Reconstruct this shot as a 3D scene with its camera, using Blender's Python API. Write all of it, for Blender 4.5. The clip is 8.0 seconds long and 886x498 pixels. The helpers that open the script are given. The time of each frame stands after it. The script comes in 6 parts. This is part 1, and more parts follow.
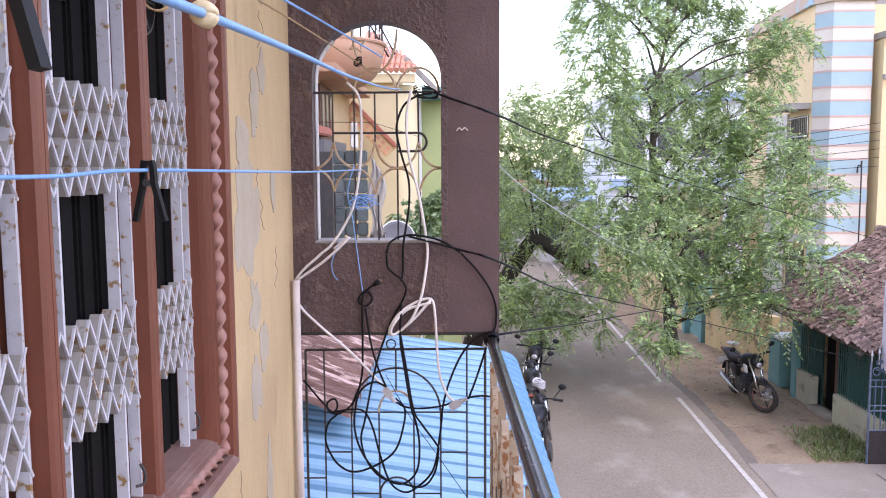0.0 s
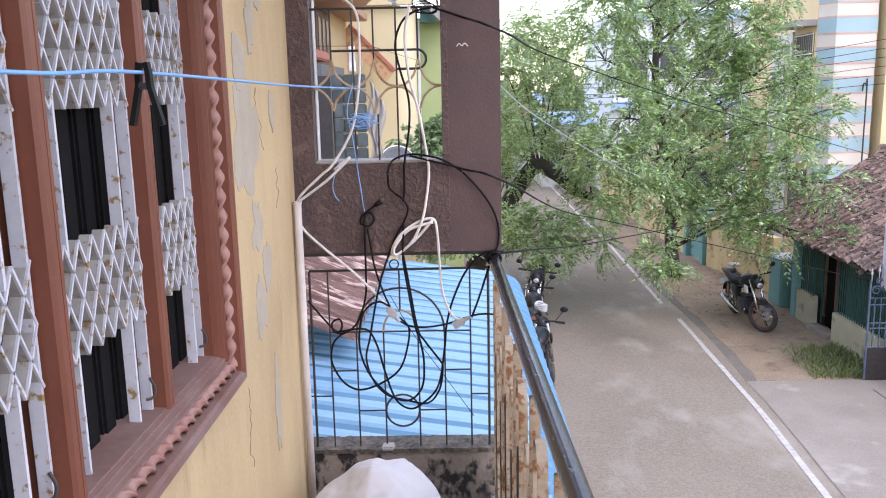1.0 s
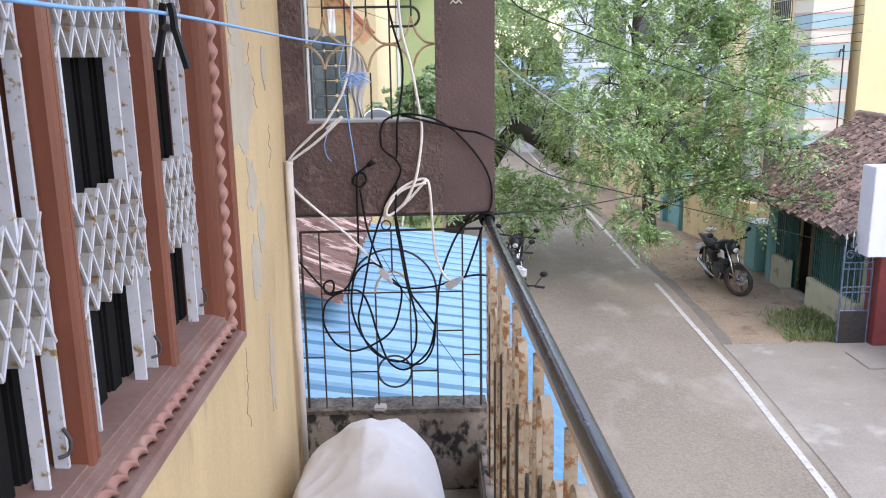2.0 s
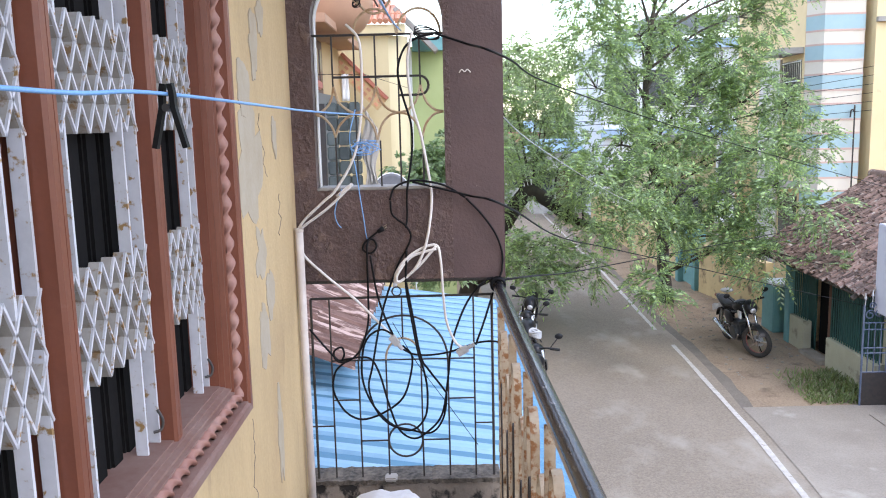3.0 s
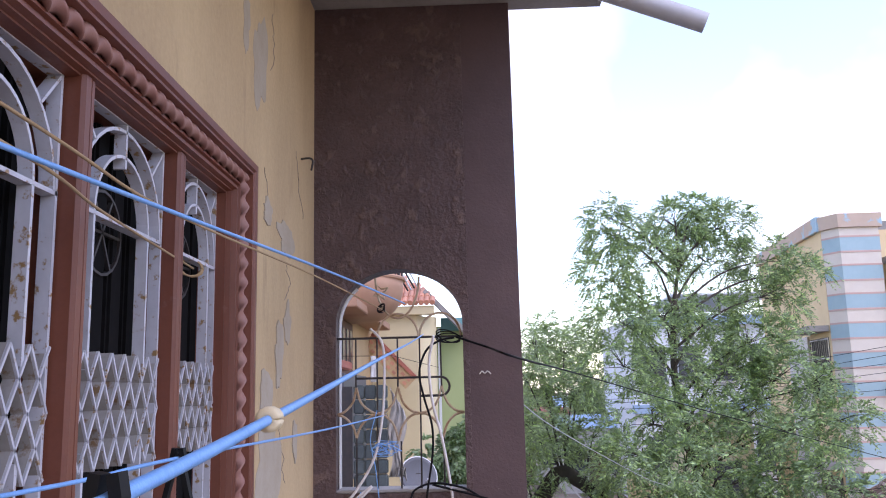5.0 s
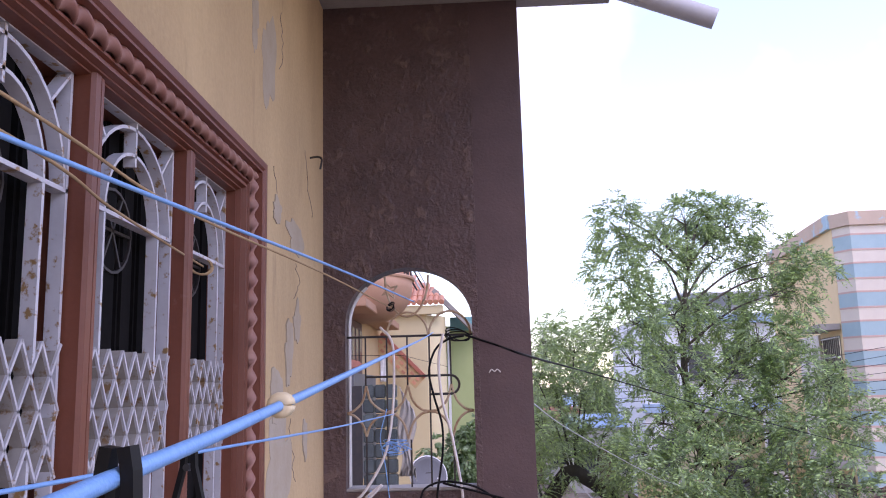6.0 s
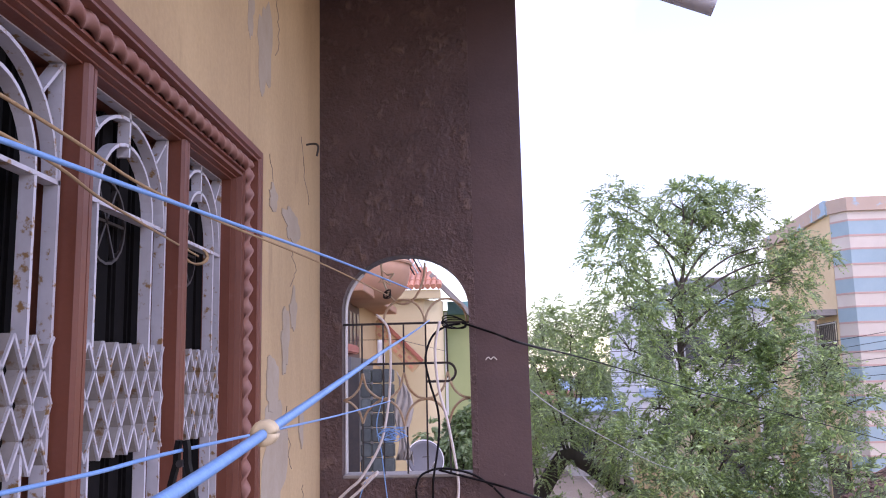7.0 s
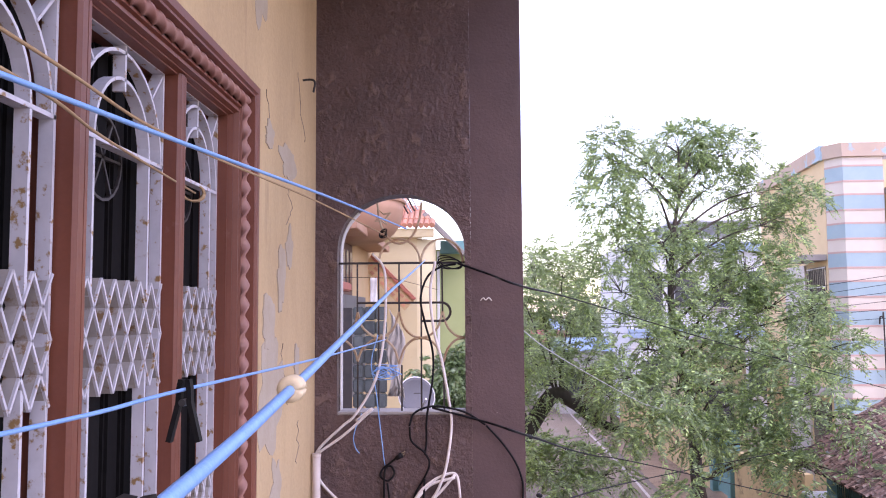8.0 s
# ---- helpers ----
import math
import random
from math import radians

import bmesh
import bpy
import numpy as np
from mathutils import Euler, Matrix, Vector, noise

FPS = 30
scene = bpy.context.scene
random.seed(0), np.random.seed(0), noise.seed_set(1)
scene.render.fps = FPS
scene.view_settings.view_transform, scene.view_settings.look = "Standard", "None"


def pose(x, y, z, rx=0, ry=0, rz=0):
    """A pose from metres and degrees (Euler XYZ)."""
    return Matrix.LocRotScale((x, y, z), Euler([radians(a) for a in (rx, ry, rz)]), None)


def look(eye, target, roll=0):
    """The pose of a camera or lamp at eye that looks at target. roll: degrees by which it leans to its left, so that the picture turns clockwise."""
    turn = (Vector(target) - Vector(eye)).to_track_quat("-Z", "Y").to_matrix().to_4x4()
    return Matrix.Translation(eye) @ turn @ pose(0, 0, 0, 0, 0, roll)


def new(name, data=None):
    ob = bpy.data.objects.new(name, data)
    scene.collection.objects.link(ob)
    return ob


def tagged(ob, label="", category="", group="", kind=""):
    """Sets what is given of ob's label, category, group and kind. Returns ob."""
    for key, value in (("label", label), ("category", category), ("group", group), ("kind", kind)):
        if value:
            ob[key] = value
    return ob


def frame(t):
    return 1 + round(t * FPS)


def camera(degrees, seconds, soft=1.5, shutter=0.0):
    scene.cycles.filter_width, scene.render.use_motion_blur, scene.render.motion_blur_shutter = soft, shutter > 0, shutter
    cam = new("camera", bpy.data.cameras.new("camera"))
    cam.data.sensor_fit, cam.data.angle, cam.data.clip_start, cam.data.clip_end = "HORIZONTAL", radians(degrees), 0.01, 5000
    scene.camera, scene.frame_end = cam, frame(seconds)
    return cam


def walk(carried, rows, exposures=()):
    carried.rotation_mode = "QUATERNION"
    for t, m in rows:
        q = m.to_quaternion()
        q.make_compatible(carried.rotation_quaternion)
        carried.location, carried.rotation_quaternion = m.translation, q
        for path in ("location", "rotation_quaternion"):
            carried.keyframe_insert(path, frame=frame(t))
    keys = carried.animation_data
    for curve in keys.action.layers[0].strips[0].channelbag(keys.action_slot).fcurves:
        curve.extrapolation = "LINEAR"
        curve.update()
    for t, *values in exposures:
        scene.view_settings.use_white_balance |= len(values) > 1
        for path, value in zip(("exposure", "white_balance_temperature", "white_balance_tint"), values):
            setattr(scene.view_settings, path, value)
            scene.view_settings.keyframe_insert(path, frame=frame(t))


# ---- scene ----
cam = camera(56.0, 8.0, soft=1.05)
PATH = [
    (0, (0.071, 0.023, 4.628), (0.04, 2.012, 4.428), -0.3),
    (0.5, (0.072, 0.018, 4.618), (0.038, 1.996, 4.321), -0.7),
    (1, (0.068, 0.027, 4.596), (0.032, 1.991, 4.224), -1.2),
    (1.5, (0.03, 0.029, 4.604), (0.029, 1.98, 4.161), -0.8),
    (1.7, (0.013, 0.029, 4.592), (0.035, 1.976, 4.139), -0.8),
    (2.8, (-0.005, 0.071, 4.564), (-0.006, 2.025, 4.14), -1.4),
    (3, (0.019, 0.057, 4.589), (0.007, 2.033, 4.281), -1.4),
    (3.3, (0.039, 0.046, 4.639), (0.017, 2.046, 4.6), -1.0),
    (3.5, (0.045, 0.032, 4.667), (0.015, 2.029, 4.783), -0.8),
    (4, (0.054, 0.022, 4.687), (0.014, 2.004, 4.95), -1.2),
    (4.5, (0.057, 0.018, 4.693), (0.006, 1.988, 5.033), -1.3),
    (6, (0.055, 0.022, 4.686), (-0.033, 1.991, 5.026), -1.5),
    (6.5, (0.056, 0.03, 4.694), (-0.023, 2.0, 5.029), -1.4),
    (7, (0.059, 0.026, 4.702), (-0.025, 2.001, 5.003), -1.3),
    (7.5, (0.05, 0.036, 4.704), (-0.027, 2.021, 4.932), -0.9),
    (8, (0.044, 0.036, 4.709), (-0.025, 2.029, 4.864), -0.4),
]
walk(cam, [(t, look(e, g, r)) for t, e, g, r in PATH],
     exposures=[(0.0, 0.95, 6600, 29), (0.5, 0.95, 6600, 27), (1.5, 1.00, 6700, 18), (3.0, 1.00, 6530, 16), (3.5, 0.70, 6350, 20), (4.0, 0.50, 6300, 28), (4.5, 0.38, 6150, 28),
                (6.0, 0.38, 6300, 38), (7.5, 0.60, 6500, 42), (8.0, 0.82, 6550, 43)])

# ---- sky and sun ----
world = bpy.data.worlds.new("sky")
scene.world = world
world.use_nodes = True
nt = world.node_tree
sky = nt.nodes.new("ShaderNodeTexSky")
sky.sky_type, sky.sun_disc, sky.sun_elevation, sky.sun_rotation = "NISHITA", False, radians(50), radians(141)
sky.air_density, sky.dust_density = 1.2, 0.6
coord = nt.nodes.new("ShaderNodeTexCoord")
puffs = nt.nodes.new("ShaderNodeTexNoise")
puffs.inputs["Scale"].default_value, puffs.inputs["Detail"].default_value = 3.2, 5
ramp = nt.nodes.new("ShaderNodeMapRange")
ramp.inputs[1].default_value, ramp.inputs[2].default_value = 0.46, 0.67
ramp.inputs[3].default_value, ramp.inputs[4].default_value = 0.12, 0.95
cloud = nt.nodes.new("ShaderNodeMix")
cloud.data_type = "RGBA"
cloud.inputs[7].default_value = (6.2, 6.2, 6.2, 1)
back = nt.nodes["Background"]
nt.links.new(coord.outputs["Generated"], puffs.inputs["Vector"])
nt.links.new(puffs.outputs["Fac"], ramp.inputs[0])
nt.links.new(ramp.outputs[0], cloud.inputs[0])
gain = nt.nodes.new("ShaderNodeVectorMath")
gain.operation = "SCALE"
gain.inputs["Scale"].default_value = 1.8
nt.links.new(sky.outputs[0], gain.inputs[0])
nt.links.new(gain.outputs[0], cloud.inputs[6])
nt.links.new(cloud.outputs[2], back.inputs[0])
back.inputs[1].default_value = 0.186
sun = new("sun", bpy.data.lights.new("sun", "SUN"))
sun.data.energy, sun.data.angle, sun.data.color = 0.6, radians(28), (1.0, 0.97, 0.93)
sun.matrix_world = look((0, 0, 30), (-9, 11, 13))


# ---- materials ----
def mat(name, a, b=None, scale=6.0, rough=0.7, metal=0.0, bump=0.0, fine=60.0, stretch=(1, 1, 1), spot=None, spot_at=0.62,
        spot_scale=3.0, island=0.0, each=0.0, soft=0.12, spot_stretch=(1, 1, 1), gloss=0.5, flake=0.0, grain=0.35):
    """Two tones mixed by coarse and fine noise, an optional third in patches, relief, and a random shade for each piece."""
    m = bpy.data.materials.new(name)
    m.use_nodes = True
    t = m.node_tree
    p = t.nodes["Principled BSDF"]
    b = b or tuple(c * 0.75 for c in a)

    def node(kind, **sockets):
        n = t.nodes.new(kind)
        for k, v in sockets.items():
            n.inputs[k].default_value = v
        return n

    tc = node("ShaderNodeTexCoord")

    def noise_at(s, st, detail=5):
        mp = node("ShaderNodeMapping", Scale=st)
        n = node("ShaderNodeTexNoise", Scale=s, Detail=detail, Roughness=0.6)
        t.links.new(tc.outputs["Object"], mp.inputs[0])
        t.links.new(mp.outputs[0], n.inputs["Vector"])
        return n.outputs["Fac"]

    def mixed(fac, x, y):
        n = t.nodes.new("ShaderNodeMix")
        n.data_type = "RGBA"
        t.links.new(fac, n.inputs[0])
        for s, v in ((6, x), (7, y)):
            if isinstance(v, tuple):
                n.inputs[s].default_value = (*v, 1)
            else:
                t.links.new(v, n.inputs[s])
        return n.outputs[2]

    def stepped(fac, lo, hi):
        n = node("ShaderNodeMapRange")
        n.inputs[1].default_value, n.inputs[2].default_value = lo, hi
        t.links.new(fac, n.inputs[0])
        return n.outputs[0]

    big, small = noise_at(scale, stretch), noise_at(fine, (1, 1, 1), 3)
    both = node("ShaderNodeMath")
    both.operation = "MULTIPLY_ADD"
    both.inputs[1].default_value = grain
    t.links.new(small, both.inputs[0])
    t.links.new(big, both.inputs[2])
    colour = mixed(stepped(both.outputs[0], 0.28 + 0.5 * grain, 0.73 + 0.5 * grain), a, b)
    height = both.outputs[0]
    if spot:
        patch = stepped(noise_at(spot_scale, spot_stretch, 8), spot_at, spot_at + soft)
        colour = mixed(patch, colour, spot)
        if flake:
            step = node("ShaderNodeMath")
            step.operation = "MULTIPLY_ADD"
            step.inputs[1].default_value = flake
            t.links.new(patch, step.inputs[0])
            t.links.new(height, step.inputs[2])
            height = step.outputs[0]
    if island or each:
        r = node("ShaderNodeNewGeometry").outputs["Random Per Island"] if island else node("ShaderNodeObjectInfo").outputs["Random"]
        v = node("ShaderNodeMapRange")
        k = island or each
        v.inputs[3].default_value, v.inputs[4].default_value = 1 - k, 1 + k
        t.links.new(r, v.inputs[0])
        hsv = node("ShaderNodeHueSaturation")
        t.links.new(v.outputs[0], hsv.inputs["Value"])
        t.links.new(colour, hsv.inputs["Color"])
        colour = hsv.outputs[0]
    t.links.new(colour, p.inputs["Base Color"])
    p.inputs["Roughness"].default_value, p.inputs["Metallic"].default_value = rough, metal
    p.inputs["Specular IOR Level"].default_value = gloss
    if bump:
        bn = node("ShaderNodeBump", Strength=0.8, Distance=bump)
        t.links.new(height, bn.inputs["Height"])
        t.links.new(bn.outputs[0], p.inputs["Normal"])
    return m


def leaf_mat(name, a, b):
    m = mat(name, a, b, scale=1.2, rough=0.34, island=0.62, fine=8)
    t = m.node_tree
    p, out = t.nodes["Principled BSDF"], t.nodes["Material Output"]
    tr, mx = t.nodes.new("ShaderNodeBsdfTranslucent"), t.nodes.new("ShaderNodeMixShader")
    tr.inputs[0].default_value = (b[0] * 1.6, b[1] * 1.7, b[2] * 1.1, 1)
    mx.inputs[0].default_value = 0.30
    t.links.new(p.outputs[0], mx.inputs[1])
    t.links.new(tr.outputs[0], mx.inputs[2])
    t.links.new(mx.outputs[0], out.inputs[0])
    return m


OCHRE = mat("ochre_limewash", (0.60, 0.445, 0.24), (0.45, 0.32, 0.175), scale=3.2, rough=0.9, bump=0.006, fine=70, stretch=(1, 1, 0.35),
            spot=(0.37, 0.255, 0.145), spot_at=0.60, spot_scale=5.5, spot_stretch=(1, 1.6, 0.35), soft=0.16)
BARED = mat("bared_grey_plaster", (0.455, 0.395, 0.31), (0.40, 0.33, 0.235), scale=9, rough=0.95, bump=0.003, fine=90)
BROWN = mat("brown_render", (0.112, 0.069, 0.064), (0.066, 0.040, 0.039), scale=7, rough=0.5, bump=0.016, fine=60, grain=0.6,
            spot=(0.150, 0.096, 0.080), spot_at=0.55, spot_scale=17, soft=0.10, spot_stretch=(1, 1, 0.8), flake=0.5)
BROWN_PIER = mat("brown_render_smooth", (0.106, 0.065, 0.064), (0.078, 0.048, 0.049), scale=6, rough=0.55, bump=0.006, fine=90,
                 spot=(0.30, 0.25, 0.23), spot_at=0.70, spot_scale=40, soft=0.05)
WHITEWASH = mat("whitewash", (0.70, 0.68, 0.65), (0.52, 0.49, 0.45), rough=0.9)
CEMENT = mat("grey_cement", (0.36, 0.34, 0.32), (0.25, 0.24, 0.22), scale=4, rough=0.9, bump=0.004)
DAMP = mat("damp_plaster", (0.30, 0.255, 0.215), (0.17, 0.14, 0.115), scale=5, rough=0.9, bump=0.008,
           spot=(0.022, 0.020, 0.019), spot_at=0.52, spot_scale=7, soft=0.05, spot_stretch=(1, 1, 0.7))
RED = mat("red_oxide_paint", (0.205, 0.066, 0.036), (0.155, 0.050, 0.028), scale=5, rough=0.45, bump=0.0008, fine=120,
          spot=(0.28, 0.15, 0.12), spot_at=0.66, spot_scale=14, soft=0.2)
DUSTY_RED = mat("dusty_red_oxide", (0.195, 0.095, 0.072), (0.265, 0.175, 0.145), scale=6, rough=0.7, bump=0.001)
ROPE = mat("dusty_rope_moulding", (0.29, 0.125, 0.095), (0.35, 0.20, 0.16), scale=7, rough=0.6, bump=0.0008)
GRILLE = mat("white_enamel_rust", (0.60, 0.60, 0.645), (0.47, 0.47, 0.51), scale=12, rough=0.5, bump=0.0006,
             spot=(0.30, 0.18, 0.07), spot_at=0.575, spot_scale=48, soft=0.07)
# Room surfaces coloured near black: the lack of light inside is in the colour.
INSIDE = mat("unlit_room_black", (0.03, 0.025, 0.022), rough=0.9)
# Grille enamel with rust, greyed to carry the shade on the bar sides.
WEB = mat("shaded_enamel_rust", (0.42, 0.395, 0.365), (0.28, 0.255, 0.23), scale=14, rough=0.7, bump=0.0006,
          spot=(0.22, 0.13, 0.06), spot_at=0.56, spot_scale=30, soft=0.08)
BLACK = mat("black_iron", (0.02, 0.019, 0.02), (0.045, 0.035, 0.03), scale=20, rough=0.5, bump=0.0008)
RUSTBAR = mat("rusty_cream_bar", (0.50, 0.42, 0.30), (0.30, 0.16, 0.07), scale=16, rough=0.8, bump=0.001)
# Near black, so that slats and door opening stay dark whatever light reaches them.
SLAT = mat("near_black_shade", (0.006, 0.006, 0.006), (0.013, 0.012, 0.012), scale=12, rough=0.95, stretch=(1, 1, 0.2), gloss=0.08)
IRONRUST = mat("white_rusty_rail", (0.40, 0.34, 0.26), (0.25, 0.175, 0.105), scale=9, rough=0.65, bump=0.002,
               spot=(0.20, 0.085, 0.028), spot_at=0.52, spot_scale=30, soft=0.08)
# Pale streaks along the pipe are worn spots and painted highlights in one.
RAILPIPE = mat("worn_glinting_black_pipe", (0.012, 0.011, 0.013), (0.04, 0.036, 0.038), scale=40, rough=0.27, bump=0.0015,
               spot=(0.20, 0.185, 0.18), spot_at=0.60, spot_scale=70, soft=0.12, gloss=0.7, spot_stretch=(1, 0.35, 1))
CABLE_K = mat("black_cable", (0.008, 0.008, 0.010), rough=0.6, gloss=0.15)
CABLE_W = mat("white_cable", (0.74, 0.71, 0.70), (0.6, 0.57, 0.56), scale=9, rough=0.45)
CORD = mat("blue_nylon_cord", (0.20, 0.42, 0.78), (0.15, 0.34, 0.68), scale=200, rough=0.45, bump=0.0006, fine=900)
TAN = mat("tan_twine", (0.42, 0.29, 0.15), (0.33, 0.22, 0.11), scale=200, rough=0.9)
BONE = mat("cream_cord_knot", (0.72, 0.62, 0.42), (0.58, 0.48, 0.3), scale=150, rough=0.8, bump=0.0006)
PLASTIC = mat("grey_plastic", (0.45, 0.45, 0.46), rough=0.4)
PVC = mat("grey_pvc", (0.50, 0.50, 0.51), (0.42, 0.42, 0.43), scale=8, rough=0.5)
PVC_W = mat("dusty_white_pvc", (0.66, 0.60, 0.56), (0.52, 0.46, 0.42), scale=6, rough=0.6)
CLOTH = mat("white_cotton", (0.62, 0.615, 0.63), (0.52, 0.515, 0.53), scale=5, rough=0.9, bump=0.0012, fine=200)
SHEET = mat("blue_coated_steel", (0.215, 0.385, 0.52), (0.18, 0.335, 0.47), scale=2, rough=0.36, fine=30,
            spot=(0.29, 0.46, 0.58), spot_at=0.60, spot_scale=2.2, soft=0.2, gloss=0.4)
# Darker blue for the pans: shade between the ribs put into the colour.
SHEET_PAN = mat("shaded_blue_steel", (0.070, 0.178, 0.265), (0.09, 0.21, 0.30), scale=3, rough=0.55, fine=30, gloss=0.3)
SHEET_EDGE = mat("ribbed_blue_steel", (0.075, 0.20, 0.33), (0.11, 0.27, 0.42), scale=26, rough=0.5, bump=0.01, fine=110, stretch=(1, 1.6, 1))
OLDTILE = mat("old_rusty_roof", (0.075, 0.036, 0.029), (0.20, 0.115, 0.09), scale=9, rough=0.9, bump=0.008, stretch=(0.4, 2.4, 1),
              spot=(0.46, 0.33, 0.285), spot_at=0.53, spot_scale=7, soft=0.07, spot_stretch=(0.3, 2.6, 1))
CLAY = mat("country_clay_tile", (0.27, 0.165, 0.125), (0.125, 0.082, 0.066), scale=11, rough=0.9, bump=0.002, each=0.6,
           spot=(0.40, 0.335, 0.285), spot_at=0.56, spot_scale=7)
CLAY_J = mat("clay_tile_rest", (0.27, 0.165, 0.125), (0.125, 0.082, 0.066), scale=11, rough=0.9, bump=0.002, island=0.6,
             spot=(0.40, 0.335, 0.285), spot_at=0.56, spot_scale=7)
CREAM = mat("cream_wall", (0.615, 0.54, 0.335), (0.56, 0.485, 0.30), scale=1.5, rough=0.85, bump=0.001)
PEACH = mat("peach_wall", (0.58, 0.42, 0.235), (0.52, 0.37, 0.20), scale=2, rough=0.85)
SALMON = mat("salmon_render", (0.44, 0.26, 0.165), (0.37, 0.21, 0.135), scale=2, rough=0.7)
MINT = mat("green_wall", (0.40, 0.465, 0.22), (0.35, 0.42, 0.19), scale=2, rough=0.85)
TERRA = mat("orange_roof_tile", (0.60, 0.29, 0.18), (0.48, 0.22, 0.14), scale=8, rough=0.6, each=0.25)
COPING = mat("terracotta_coping", (0.42, 0.15, 0.1), (0.34, 0.11, 0.08), scale=6, rough=0.7)
WOOD = mat("dark_door_wood", (0.13, 0.06, 0.035), (0.09, 0.04, 0.025), scale=6, rough=0.6, stretch=(1, 1, 0.1))
BLOCK = mat("glass_block", (0.050, 0.060, 0.060), (0.095, 0.11, 0.105), scale=8, rough=0.4, each=0.25, gloss=0.25)
FILM = mat("dusty_plastic_film", (0.44, 0.40, 0.35), (0.34, 0.31, 0.27), scale=5, rough=0.4)
DISH = mat("dish_grey", (0.115, 0.115, 0.125), (0.09, 0.09, 0.10), scale=5, rough=0.5)
BARK = mat("bark", (0.085, 0.068, 0.055), (0.05, 0.042, 0.035), scale=8, rough=0.95, bump=0.02, stretch=(1, 1, 0.3))
LEAF = leaf_mat("leaf_green", (0.104, 0.160, 0.075), (0.222, 0.298, 0.152))
LEAF2 = leaf_mat("leaf_yellow_green", (0.26, 0.37, 0.13), (0.40, 0.51, 0.22))
LEAF3 = leaf_mat("leaf_far", (0.165, 0.225, 0.115), (0.30, 0.37, 0.205))
ROAD = mat("worn_asphalt", (0.325, 0.270, 0.208), (0.225, 0.186, 0.142), scale=0.45, rough=0.92, bump=0.02, fine=34, grain=1.1, gloss=0.25,
           spot=(0.375, 0.328, 0.268), spot_at=0.54, spot_scale=0.75, soft=0.14, stretch=(1, 0.5, 1), spot_stretch=(1, 0.6, 1))
VERGE = mat("road_edge_tar", (0.15, 0.128, 0.105), (0.22, 0.185, 0.145), scale=3, rough=0.95, bump=0.006, fine=40, grain=0.9)
LINE = mat("worn_white_line", (0.60, 0.565, 0.51), (0.42, 0.385, 0.34), scale=9, rough=0.8, spot=(0.27, 0.235, 0.2), spot_at=0.57, spot_scale=14)
EARTH = mat("dry_earth", (0.37, 0.275, 0.185), (0.26, 0.185, 0.122), scale=1.6, rough=1.0, bump=0.03, fine=28, grain=1.0,
            spot=(0.16, 0.115, 0.078), spot_at=0.56, spot_scale=2.3, soft=0.15)
PAD = mat("concrete_pad", (0.345, 0.30, 0.245), (0.25, 0.215, 0.173), scale=0.9, rough=0.95, bump=0.012, fine=40, grain=0.9,
          spot=(0.41, 0.37, 0.31), spot_at=0.58, spot_scale=1.4, soft=0.12)
GRASS = leaf_mat("grass", (0.12, 0.17, 0.06), (0.2, 0.23, 0.1))
TURQ = mat("turquoise_paint", (0.16, 0.36, 0.36), (0.12, 0.28, 0.29), scale=4, rough=0.7)
GREENBAR = mat("dark_green_bar", (0.03, 0.105, 0.09), (0.022, 0.075, 0.065), scale=9, rough=0.5)
LOWWALL = mat("faded_lime_wall", (0.50, 0.50, 0.36), (0.40, 0.37, 0.27), scale=2, rough=0.9, spot=(0.2, 0.17, 0.13), spot_at=0.6, spot_scale=3)
YELLOW = mat("yellow_wall", (0.78, 0.62, 0.37), (0.70, 0.54, 0.31), scale=1.2, rough=0.9, spot=(0.42, 0.33, 0.22), spot_at=0.63, spot_scale=1.6)
OLDYELLOW = mat("stained_yellow_wall", (0.70, 0.55, 0.30), (0.56, 0.42, 0.23), scale=2, rough=0.95, spot=(0.26, 0.18, 0.11), spot_at=0.55, spot_scale=3)
ST_BLUE = mat("stripe_blue", (0.37, 0.51, 0.55), (0.32, 0.46, 0.50), scale=2, rough=0.85)
ST_WHITE = mat("stripe_white", (0.70, 0.645, 0.555), (0.64, 0.58, 0.495), scale=2, rough=0.85)
ST_PINK = mat("stripe_pink", (0.60, 0.42, 0.36), (0.54, 0.37, 0.32), scale=2, rough=0.85)
PALE = mat("pale_blue_wall", (0.76, 0.78, 0.80), (0.68, 0.71, 0.74), scale=1, rough=0.9)
BLUEPAINT = mat("blue_paint", (0.36, 0.50, 0.66), (0.32, 0.45, 0.60), scale=3, rough=0.7)
MAROON = mat("maroon_tile", (0.22, 0.045, 0.04), (0.17, 0.035, 0.035), scale=5, rough=0.35)
LILAC = mat("pale_lilac_wall", (0.60, 0.60, 0.66), (0.55, 0.55, 0.61), scale=3, rough=0.8)
GATEBLUE = mat("gate_blue", (0.05, 0.075, 0.13), (0.13, 0.16, 0.22), scale=9, rough=0.4)
SILVER = mat("silver_paint", (0.55, 0.55, 0.57), (0.42, 0.42, 0.44), scale=20, rough=0.35, metal=0.5)
RUBBER = mat("tyre_rubber", (0.022, 0.021, 0.02), (0.06, 0.052, 0.045), scale=15, rough=0.85)
GLOSSBLACK = mat("black_bodywork", (0.009, 0.009, 0.011), (0.016, 0.016, 0.018), scale=5, rough=0.3, gloss=0.3)
PEGBLACK = mat("black_plastic", (0.008, 0.008, 0.009), (0.013, 0.013, 0.013), scale=20, rough=0.55, gloss=0.15)
MOULD = mat("black_mould", (0.030, 0.027, 0.024), (0.16, 0.135, 0.11), scale=14, rough=0.95, bump=0.004, fine=60, grain=0.8)
